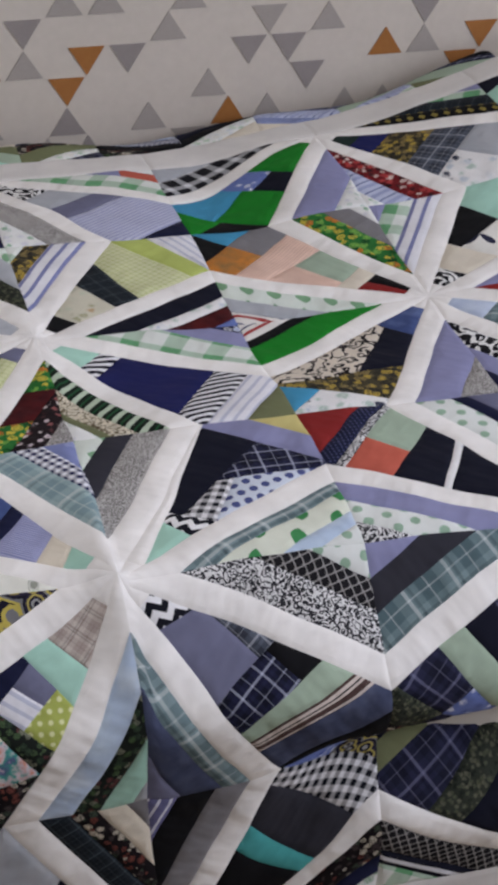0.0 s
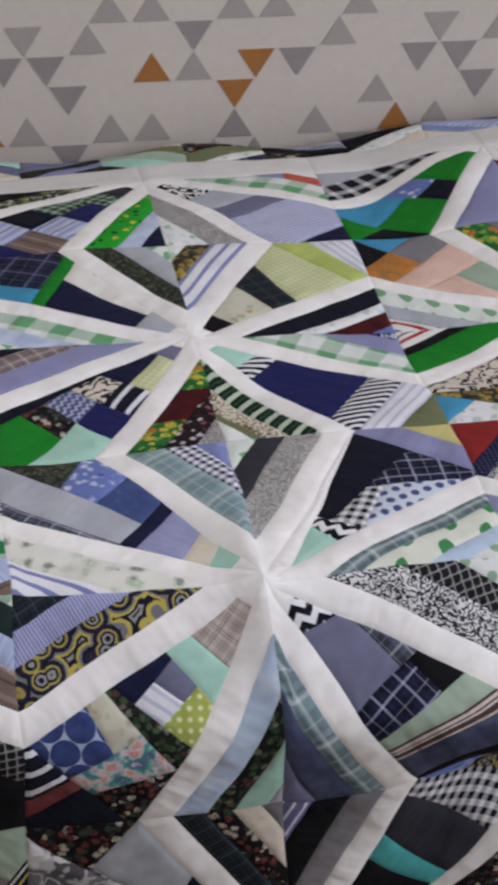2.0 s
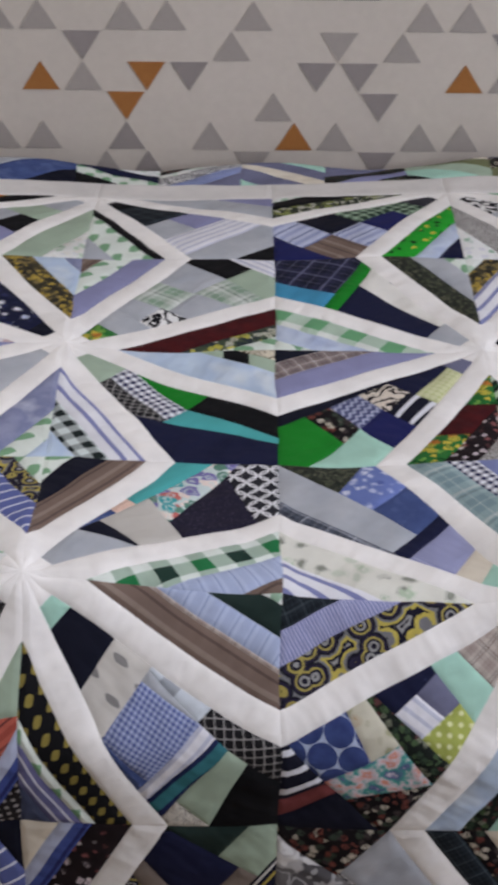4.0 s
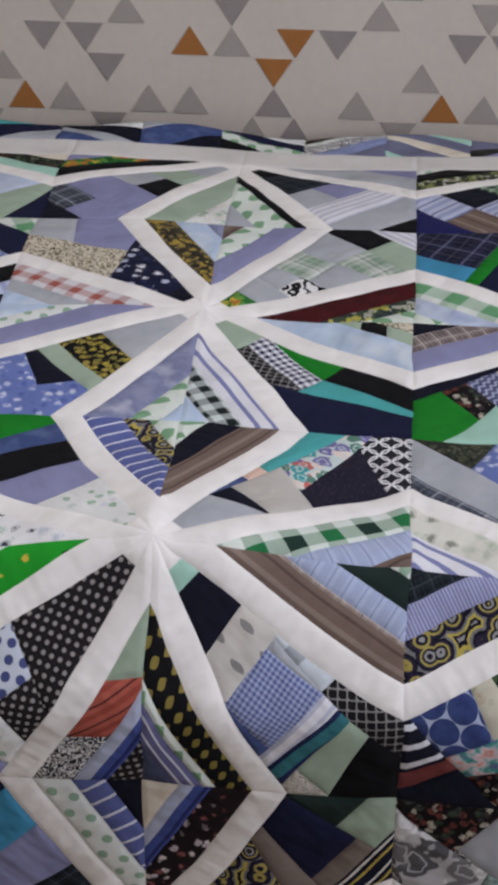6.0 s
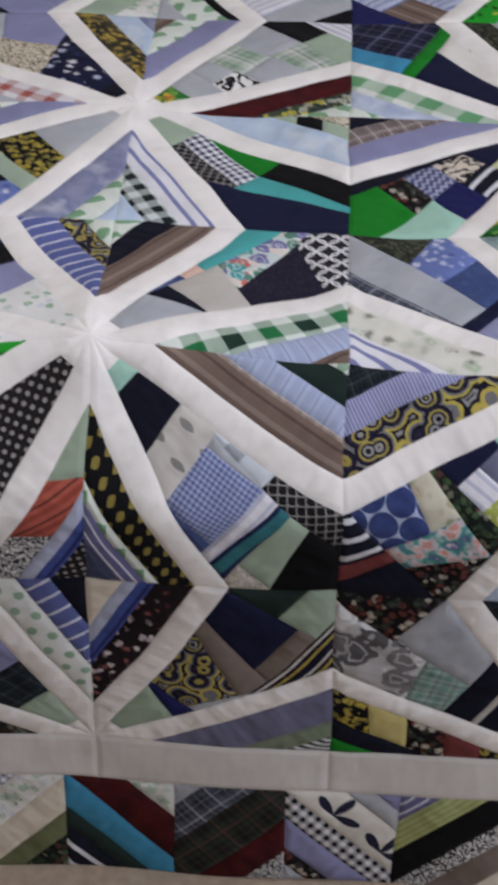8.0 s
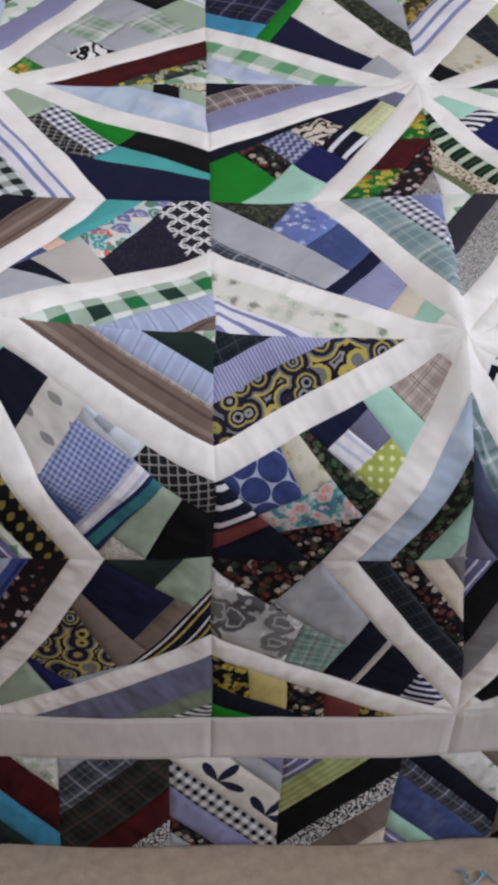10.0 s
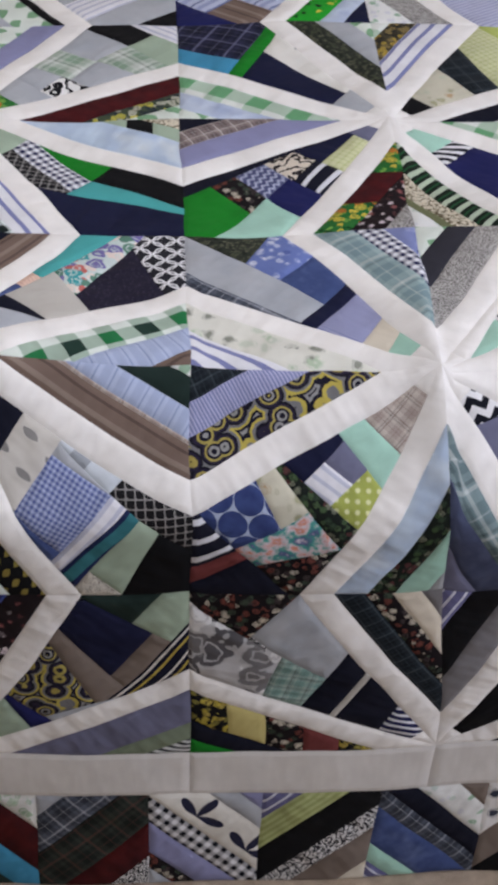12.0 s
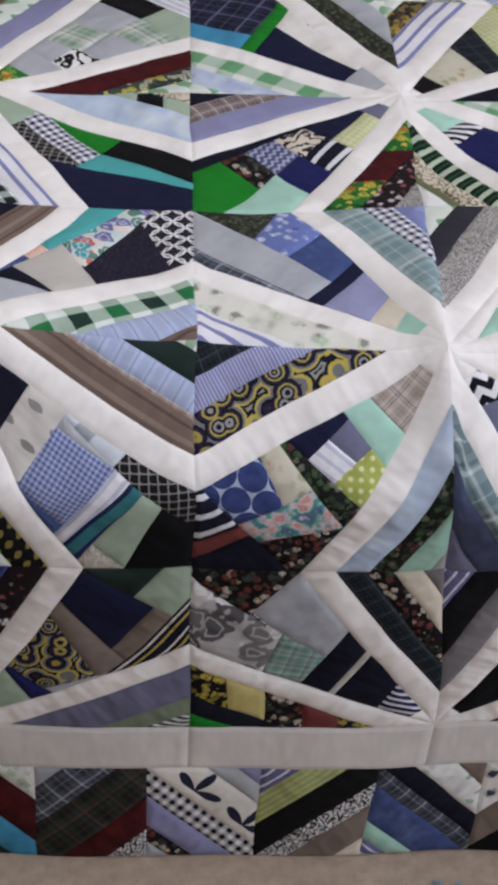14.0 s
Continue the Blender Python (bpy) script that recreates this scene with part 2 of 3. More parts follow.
cloth("yf", "rings", (196, 178, 74), (28, 26, 44), (150, 150, 150), (30, 28, 46), (176, 160, 76), (44, 38, 62), (26, 24, 40), (120, 120, 124), size=0.021)
cloth("ky", "floral", (18, 18, 22), (206, 184, 60), (196, 172, 70), (150, 140, 60), size=0.0072, duty=0.6)
cloth("fp", "floral", (230, 232, 228), (176, 206, 176), (206, 214, 220), (156, 190, 160), (222, 220, 210), size=0.0101, duty=0.6)
cloth("fw", "floral", (236, 236, 236), (186, 206, 196), (60, 66, 86), (200, 210, 220), size=0.0158, duty=0.5)
cloth("df", "floral", (26, 32, 28), (72, 98, 60), (98, 54, 54), (52, 72, 52), (124, 128, 106), size=0.0065, duty=0.6)
cloth("dkf", "floral", (24, 18, 22), (120, 60, 50), (70, 60, 60), (200, 190, 170), (60, 74, 60), size=0.0072, duty=0.6)
cloth("gf", "floral", (40, 120, 48), (220, 196, 60), (16, 70, 30), (220, 120, 40), (120, 180, 70), size=0.0101, duty=0.65)
cloth("rf", "floral", (120, 22, 28), (220, 200, 190), (30, 20, 26), (196, 60, 60), size=0.0086, duty=0.6)
cloth("mf", "floral", (206, 222, 220), (214, 108, 100), (120, 112, 180), (60, 170, 176), (236, 220, 210), (90, 140, 120), size=0.015, duty=0.75)
cloth("bf", "floral", (104, 124, 196), (190, 200, 232), (80, 98, 176), (214, 220, 240), size=0.0101, duty=0.5)
cloth("bhx", "hex", (34, 46, 104), (170, 184, 212), (64, 84, 146), size=0.025)
cloth("wl", "leaf", (226, 232, 214), (64, 150, 84), size=0.038, turn=1.1, duty=0.42)
cloth("gl", "leaf", (222, 232, 222), (126, 176, 132), size=0.03, duty=0.5)
cloth("klf", "fan", (232, 230, 222), (40, 42, 70), size=0.062, duty=0.24)
cloth("multi", "wash", (206, 196, 210), (220, 132, 100), (214, 200, 208), (60, 160, 146), (90, 96, 150), (216, 206, 216), size=0.016)
cloth("ycam", "floral", (70, 64, 44), (190, 160, 60), (40, 40, 36), (140, 120, 70), size=0.0072, duty=0.7)
cloth("tpl", "plaid", (158, 184, 186), (116, 146, 154), (206, 214, 210), size=0.044)
cloth("slate", "wash", (74, 82, 112), (64, 72, 102), (84, 92, 120), size=0.03)
cloth("brf", "stripe", (214, 200, 190), (84, 62, 58), (40, 34, 40), size=0.011, duty=0.45)
cloth("nvp", "floral", (36, 32, 52), (60, 56, 80), (44, 40, 64), size=0.0029, duty=0.5)
cloth("tnp", "stripe", (30, 40, 86), (48, 120, 130), (20, 26, 44), size=0.026, duty=0.42)
cloth("grl", "floral", (30, 176, 40), (16, 40, 20), (30, 176, 40), (220, 200, 60), size=0.0115, duty=0.42)
cloth("kgb", "check", (214, 226, 224), (30, 40, 40), size=0.0198, duty=0.5)
cloth("ycf", "floral", (70, 84, 62), (204, 196, 70), (190, 190, 170), (40, 52, 60), size=0.0086, duty=0.7)
cloth("rwb", "check", (222, 220, 224), (178, 92, 80), size=0.0270, duty=0.4)
cloth("kfl", "floral", (24, 28, 60), (230, 232, 240), (40, 48, 96), (190, 200, 226), size=0.0130, duty=0.5)
cloth("lavw", "wash", (150, 156, 190), (124, 132, 172), (186, 190, 212), size=0.04)
cloth("dof", "floral", (48, 54, 44), (84, 88, 66), (30, 34, 30), (100, 100, 80), size=0.0043, duty=0.6)
cloth("bp2", "plaid", (150, 134, 130), (96, 82, 84), (224, 220, 216), size=0.0170)
cloth("gks", "stripe", (22, 36, 26), (186, 204, 178), (30, 90, 50), size=0.018, turn=1.2, duty=0.35)
cloth("crf", "squiggle", (218, 208, 184), (110, 98, 74), size=0.0084, duty=0.35)
cloth("gpg", "check", (34, 60, 44), (160, 190, 160), size=0.0126, duty=0.4)
cloth("rws", "stripe", (230, 226, 220), (180, 50, 50), (90, 96, 120), size=0.022, duty=0.2)
cloth("bsl", "stripe", (192, 196, 222), (156, 162, 206), size=0.0055, duty=0.4)
cloth("nsl", "stripe", (104, 104, 152), (216, 218, 232), size=0.009, duty=0.25)
cloth("bst3", "stripe", (64, 82, 160), (186, 196, 226), (40, 48, 110), size=0.03, duty=0.4)
cloth("nvk", "stripe", (22, 24, 46), (200, 176, 70), (230, 226, 220), size=0.017, duty=0.14)
cloth("sage2", "plain", (122, 136, 112))
cloth("kgs", "stripe", (70, 72, 74), (206, 208, 206), size=0.006, turn=0.7)
cloth("bwn", "plain", (196, 192, 184))
cloth("fwf", "floral", (190, 190, 192), (120, 118, 120), (226, 226, 226), (92, 90, 94), size=0.026, duty=0.8)
cloth("limes", "stripe", (186, 196, 130), (164, 176, 104), size=0.006)
cloth("blu", "wash", (72, 92, 148), (60, 78, 134), (90, 108, 160), size=0.03)
cloth("ycg", "floral", (60, 66, 50), (150, 160, 80), (210, 210, 190), (36, 50, 40), size=0.0058, duty=0.7)
cloth("bkst", "check", (26, 26, 32), (216, 218, 222), size=0.0270, duty=0.35)
cloth("bf2", "floral", (128, 140, 198), (40, 40, 70), (206, 190, 80), (150, 160, 210), size=0.0216, duty=0.4)
cloth("nvdot", "dots", (24, 28, 58), (70, 76, 120), size=0.0048, duty=0.4)
cloth("wfl", "floral", (232, 234, 232), (200, 214, 206), (150, 190, 160), (216, 218, 226), size=0.0115, duty=0.45)
cloth("gd2", "floral", (228, 228, 216), (186, 206, 176), (150, 154, 140), (206, 214, 196), size=0.0173, duty=0.5)
cloth("pbr", "stripe", (180, 194, 226), (168, 183, 219), (150, 166, 208), size=0.014, turn=1.57)
cloth("kyl", "leaf", (18, 18, 22), (146, 130, 56), size=0.0145, duty=0.5)


cloth("bgd", "dots", (38, 34, 36), (156, 150, 148), size=0.0075, duty=0.42)
cloth("npd", "plaid", (40, 42, 74), (22, 24, 42), (120, 122, 156), size=0.034)
cloth("rustp", "stripe", (196, 92, 74), (172, 74, 60), (110, 52, 50), size=0.016, turn=0.5, duty=0.3)
cloth("tgg", "plaid", (190, 200, 190), (122, 158, 128), (222, 226, 222), size=0.036)
cloth("WS", "plain", (224, 221, 217))
cloth("crl", "leaf", (206, 202, 194), (140, 138, 136), size=0.026, turn=0.6, duty=0.3)
cloth("crt", "squiggle", (206, 200, 186), (120, 112, 104), size=0.004, duty=0.3)
cloth("gyb", "check", (206, 216, 226), (96, 98, 110), size=0.05, duty=0.3)
cloth("maroon", "plain", (124, 56, 56))
cloth("cow", "squiggle", (220, 208, 190), (40, 34, 36), size=0.016, duty=0.38)
cloth("crp", "floral", (206, 202, 180), (170, 168, 132), (190, 160, 120), (196, 200, 176), size=0.014, duty=0.5)


def surface(name, base, other, scale, rough=0.8, bump=0.2, depth=0.002):
    """A plain surface with variation at two scales."""
    n = Nodes(name, rough)
    obj = n.t.nodes.new("ShaderNodeTexCoord").outputs["Object"]
    a, b = n.noise(obj, scale, 4.0), n.noise(obj, scale * 14, 3.0)
    f = n.maths("MULTIPLY_ADD", b, 0.5, n.maths("MULTIPLY", a, 0.5))
    n.put(n.b.inputs["Base Color"], n.ramp(f, [(0.3, srgb(base)), (0.7, srgb(other))]))
    bn = n.t.nodes.new("ShaderNodeBump")
    bn.inputs["Strength"].default_value, bn.inputs["Distance"].default_value = bump, depth
    n.put(bn.inputs["Height"], b)
    n.put(n.b.inputs["Normal"], bn.outputs[0])
    return n.mat


PAPER = surface("wallpaper_white", (210, 201, 190), (201, 192, 181), 6.0, 0.75, 0.12, 0.0006)
PRINT = {"g": surface("print_light_grey", (172, 164, 157), (161, 153, 147), 40.0, 0.7, 0.1, 0.0003),
         "d": surface("print_grey", (156, 148, 145), (144, 136, 133), 40.0, 0.7, 0.1, 0.0003),
         "o": surface("print_copper", (170, 116, 66), (156, 102, 54), 40.0, 0.55, 0.1, 0.0003)}
PLASTER = surface("white_plaster", (224, 222, 218), (214, 212, 208), 5.0, 0.9, 0.15)
FLOOR = surface("beige_carpet", (232, 212, 188), (178, 156, 132), 70.0, 0.95, 0.9, 0.005)
FRAME = surface("white_gloss_paint", (232, 231, 228), (226, 225, 222), 20.0, 0.35, 0.05)
YARN = surface("pale_blue_yarn", (140, 186, 206), (110, 160, 186), 300.0, 0.9)
PANE = bpy.data.materials.new("window_glass")
PANE.use_nodes = True
PANE.node_tree.nodes["Principled BSDF"].inputs["Transmission Weight"].default_value = 1.0
PANE.node_tree.nodes["Principled BSDF"].inputs["Roughness"].default_value = 0.02
# Glow for the made-up ceiling fixture.
GLOW = bpy.data.materials.new("fill_fixture_glass")
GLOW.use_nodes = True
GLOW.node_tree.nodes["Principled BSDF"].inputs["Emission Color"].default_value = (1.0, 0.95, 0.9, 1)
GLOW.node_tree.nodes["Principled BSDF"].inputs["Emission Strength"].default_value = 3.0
MATTRESS = surface("mattress_ticking", (216, 212, 204), (206, 202, 196), 30.0, 0.9)
WADDING = surface("quilt_wadding", (120, 118, 122), (104, 102, 108), 90.0, 0.95)

# ---- structure ----


def link(name, bm, material, parent=None):
    me = bpy.data.meshes.new(name)
    bm.to_mesh(me)
    bm.free()
    me.materials.append(material)
    ob = new(name, me)
    if parent:
        ob.parent = parent
    return ob


def part(name, bm, material, parent, label=""):
    return tagged(link(name, bm, material, parent), label)


def box_mesh(x0, y0, z0, x1, y1, z1, bevel=0.0, segments=3):
    bm = bmesh.new()
    bmesh.ops.create_cube(bm, size=1.0)
    for v in bm.verts:
        v.co = ((x0 + x1) / 2 + v.co.x * (x1 - x0), (y0 + y1) / 2 + v.co.y * (y1 - y0), (z0 + z1) / 2 + v.co.z * (z1 - z0))
    if bevel:
        bmesh.ops.bevel(bm, geom=bm.edges[:], offset=bevel, segments=segments, profile=0.5, affect="EDGES")
    return bm


WALL = 2.32 * S
X0, X1, Y0, TOP = -2.6, 2.4, -2.8, 2.4


def structure(name, box, material):
    return tagged(link(name, box_mesh(*box), material), kind="structure")


wall_back = structure("wall_north", (X0, WALL, 0, X1, WALL + 0.12, TOP), PAPER)
tagged(wall_back, "white wallpaper printed with grey and copper triangles", "wall")
floor = structure("floor", (X0 - 0.12, Y0 - 0.12, -0.1, X1 + 0.12, WALL + 0.12, 0), FLOOR)
tagged(floor, "beige short-pile carpet floor beside the bed", "floor")
# Ceiling and the other three walls are unseen, added to enclose the light.
tagged(structure("ceiling", (X0, Y0, TOP, X1, WALL + 0.12, TOP + 0.1), PLASTER), "plain white plaster ceiling over the room", "ceiling")
tagged(structure("wall_west", (X0 - 0.12, Y0, 0, X0, WALL + 0.12, TOP), PLASTER), "plain white plaster wall", "wall")
tagged(structure("wall_south", (X0, Y0 - 0.12, 0, X1, Y0, TOP), PLASTER), "plain white plaster wall", "wall")
wy0, wy1, wz0, wz1 = -1.55, -0.15, 0.9, 2.1
east = bmesh.new()
for b in ((Y0, 0, wy0, TOP), (wy1, 0, WALL + 0.12, TOP), (wy0, 0, wy1, wz0), (wy0, wz1, wy1, TOP)):
    piece = box_mesh(X1, b[0], b[1], X1 + 0.12, b[2], b[3])
    tmp = bpy.data.meshes.new("tmp")
    piece.to_mesh(tmp)
    piece.free()
    east.from_mesh(tmp)
    bpy.data.meshes.remove(tmp)
tagged(tagged(link("wall_east", east, PLASTER), kind="structure"), "plain white plaster wall with a window opening", "wall")

# Printed triangles: row, half-steps along the wall, colour, pointing up or down; the print repeats every 20 half-steps.
PRINTS = ("-1 -10 g v,-1 -4 d v,-1 3 g ^,-1 5 d ^,0 -12 g ^,0 -8 o ^,0 -6 g ^,0 -2 g ^,0 0 g ^,0 4 d ^,1 -9 g ^,1 -4 d v,1 4 o v,"
          "2 -13 d v,2 -7 d v,2 -5 d v,2 0 o ^,2 2 g ^,2 5 o v,3 -6 g v,3 -11 g ^,3 -3 g ^,3 2 d v,4 -10 g ^,4 -2 g ^,4 0 g ^,4 4 g ^,4 6 g ^")
TRI = {}
for way in "^v":
    for colour in "gdo":
        bm = bmesh.new()
        w, h, s = 0.055 * S, 0.087 * S, 1 if way == "^" else -1
        zb = 0 if s > 0 else h
        pts = [(-w, zb), (w, zb), (0, zb + s * h)]
        front = [bm.verts.new((x, -0.0012, z)) for x, z in pts]
        back = [bm.verts.new((x, 0.0005, z)) for x, z in pts]
        bm.faces.new(front)
        for i in range(3):
            bm.faces.new((front[i], front[(i + 1) % 3], back[(i + 1) % 3], back[i]))
        bmesh.ops.recalc_face_normals(bm, faces=bm.faces[:])
        me = bpy.data.meshes.new("wallpaper_triangle")
        bm.to_mesh(me)
        bm.free()
        me.materials.append(PRINT[colour])
        TRI[way, colour] = me
for item in PRINTS.split(","):
    r, k, colour, way = item.split()
    for rep in (-2, -1, 0, 1):
        for up in (0, 6):
            ob = new("wallpaper_triangle", TRI[way, colour])
            ob.parent = wall_back
            kk = int(k) + 20 * rep + 10 * (up > 0)
            ob.location = ((0.067 + 0.0626 * kk) * S, WALL, BED + (-0.02 + 0.0925 * (int(r) + up)) * S)

# ---- the quilt's lie on the bed ----
FRONT_V = (0.0, 0.285, 0.5, 0.715, 1.0, 1.135, 1.397, 1.6)
FRONT_S = (0.0, 0.293, 0.475, 0.689, 0.93, 1.061, 1.362, 1.58)


def smooth(a, b, x):
    t = min(1.0, max(0.0, (x - a) / (b - a)))
    return t * t * (3 - 2 * t)


# The front edge seen from the side: level, a soft slope, then the hanging face.
PROFILE = [(0.1, 0.0)]
for step in range(340):
    along = -0.1 + 0.005 * (step + 0.5)
    down = radians(49 * smooth(-0.05, 0.04, along) + 41 * smooth(0.24, 0.36, along))
    PROFILE.append((PROFILE[-1][0] - 0.005 * math.cos(down), PROFILE[-1][1] - 0.005 * math.sin(down)))


def front(s):
    k = min(max((s + 0.1) / 0.005, 0.0), 338.9)
    i = int(k)
    f = k - i
    return [PROFILE[i][c] * (1 - f) + PROFILE[i + 1][c] * f for c in (0, 1)]


BUMPS = [
    (0.0, -0.92, 0.2, 0.25, 0.034, 0.0, 0.0),
    (0.0, 0.04, 0.1, 0.13, -0.012, -0.012, -0.014),
    (1.9, 2.0, 0.45, 0.5, 0.0, 0.0, 0.28),
    (-1.0, 0.0, 0.2, 0.2, 0.0, 0.015, 0.03),
    (0.62, 1.78, 0.10, 0.16, 0.0, 0.0, -0.035),
    (0.88, 1.72, 0.10, 0.2, 0.0, 0.0, 0.03),
    (0.5, 0.9, 0.3, 0.15, 0.0, 0.0, -0.02),
    (0.03, -0.12, 0.04, 0.16, 0.0, -0.012, 0.016),
    (-0.35, 0.62, 0.16, 0.1, 0.0, 0.0, -0.018),
    (-0.2, 1.25, 0.2, 0.12, 0.0, 0.0, 0.012),
    (0.3, -0.3, 0.16, 0.1, 0.0, -0.02, 0.015),
    (0.8, -0.5, 0.28, 0.06, 0.0, 0.05, -0.01),
    (0.85, -0.60, 0.32, 0.10, 0.0, 0.10, -0.015),
    (0.85, -0.78, 0.28, 0.09, 0.0, -0.04, 0.0),
    (-0.8, 0.84, 0.12, 0.1, 0.0, 0.0, -0.022),
    (0.14, 0.76, 0.1, 0.12, 0.0, 0.0, -0.02),
    (-0.15, 1.24, 0.1, 0.1, 0.0, 0.0, -0.02),
    (-0.16, 0.22, 0.1, 0.1, 0.0, 0.0, -0.015),
    (0.14, 0.25, 0.1, 0.1, 0.0, 0.0, -0.012),
]


# Folds of the cloth: from, to, height, width of the gentle flank, width of the steep flank on its east side.
FOLDS = [
    (-0.012, 0.30, 0.016, -0.52, 0.027, 0.07, 0.011),
    (-1.0, 0.22, -0.985, -0.45, 0.014, 0.05, 0.014),
    (0.0, 1.22, 0.01, 0.72, 0.012, 0.05, 0.014),
    (-1.0, 1.2, -0.995, 0.75, 0.009, 0.05, 0.016),
    (-0.5, -0.05, -0.497, 0.36, 0.008, 0.04, 0.012),
    (-0.5, -0.2, -0.498, -0.9, 0.008, 0.04, 0.012),
]


def fold(u, v):
    z = 0.0
    for u0, v0, u1, v1, high, wide, steep in FOLDS:
        t = (v - v0) / (v1 - v0)
        if -0.3 < t < 1.3:
            d = u - (u0 + (u1 - u0) * t)
            z += high * smooth(-0.25, 0.2, t) * (1 - smooth(0.7, 1.25, t)) * math.exp(-(d / (wide if d < 0 else steep)) ** 2)
    return z


def lie(u, v):
    """Where the point (u, v) of the flat quilt lies over the bed, in units of S, z from the bed's top."""
    x, y, z = u, v, 0.0
    # a tuck east of the middle star: cloth squeezed upward to fit the camera's view
    tuck = smooth(0.2, 0.5, u) * smooth(-0.38, -0.62, v) * (1 - smooth(-0.95, -1.3, v))
    lifted = 0.13 * tuck
    v += lifted
    if v < 0.1:
        s = float(np.interp(-v, FRONT_V, FRONT_S)) if v < 0 else -v
        y, z = front(s)
        y += (0.006 * math.sin(u * 5.2 + 0.8) + 0.005 * math.sin(u * 11.0)) * smooth(0.35, 1.0, s)
    far = smooth(1.7, 2.13, v)
    if far > 0:
        z -= (0.05 - 0.03 * smooth(-0.3, 0.2, u)) * far
    if v > 2.1:
        y = 2.1 + 0.19 * (1 - math.exp(-(v - 2.1) / 0.19))
        z += 0.015 * math.sin(9.0 * u) * smooth(2.13, 2.3, v)
    flat = smooth(-0.9, -0.1, v)
    z += 0.006 * flat * (math.sin(5.1 * u + 1.3 * v) + math.sin(4.3 * v - 2.1 * u + 1.0))
    n = noise.noise(Vector((u * 3.1, v * 3.1, 0.7)))
    x += 0.007 * noise.noise(Vector((u * 5.0, v * 5.0, 5.5))) + 0.003 * noise.noise(Vector((u * 13.0, v * 13.0, 8.5)))
    y += (0.007 * noise.noise(Vector((u * 5.0, v * 5.0, 11.5))) + 0.003 * noise.noise(Vector((u * 13.0, v * 13.0, 2.5)))) * flat
    z += 0.008 * n + 0.0035 * noise.noise(Vector((u * 9.0, v * 9.0, 3.1)))
    v -= lifted
    z += fold(u, v)
    for bu, bv, ru, rv, hx, hy, hz in BUMPS:
        g = math.exp(-0.5 * (((u - bu) / ru) ** 2 + ((v - bv) / rv) ** 2))
        x, y, z = x + hx * g, y + hy * g, z + hz * g
    return x, min(y, 2.305), z


def place(u, v, lift):
    """World place of a quilt point, lift metres off the sheet along its normal."""
    e = 0.004
    p = Vector(lie(u, v))
    n = (Vector(lie(u + e, v)) - p).cross(Vector(lie(u, v + e)) - p).normalized()
    p = p * S + n * lift
    return Vector((p.x, p.y, p.z + BED))


def clip(poly, a, b, c):
    """The part of a polygon where a*x + b*y <= c."""
    out = []
    for i, p in enumerate(poly):
        q = poly[(i + 1) % len(poly)]
        dp, dq = a * p[0] + b * p[1] - c, a * q[0] + b * q[1] - c
        if dp <= 0:
            out.append(p)
        if (dp < 0 < dq) or (dq < 0 < dp):
            t = dp / (dp - dq)
            out.append((p[0] + t * (q[0] - p[0]), p[1] + t * (q[1] - p[1])))
    return out


def size_of(poly):
    return 0.5 * sum(p[0] * q[1] - q[0] * p[1] for p, q in zip(poly, poly[1:] + poly[:1]))


GRID = 0.026
quilt = new("patchwork_quilt")
tagged(quilt, "scrappy patchwork quilt with white-edged star petals spread over a bed", "quilt")


OUTER = {"on": False, "verts": [], "flat": [], "faces": [], "cloth": []}


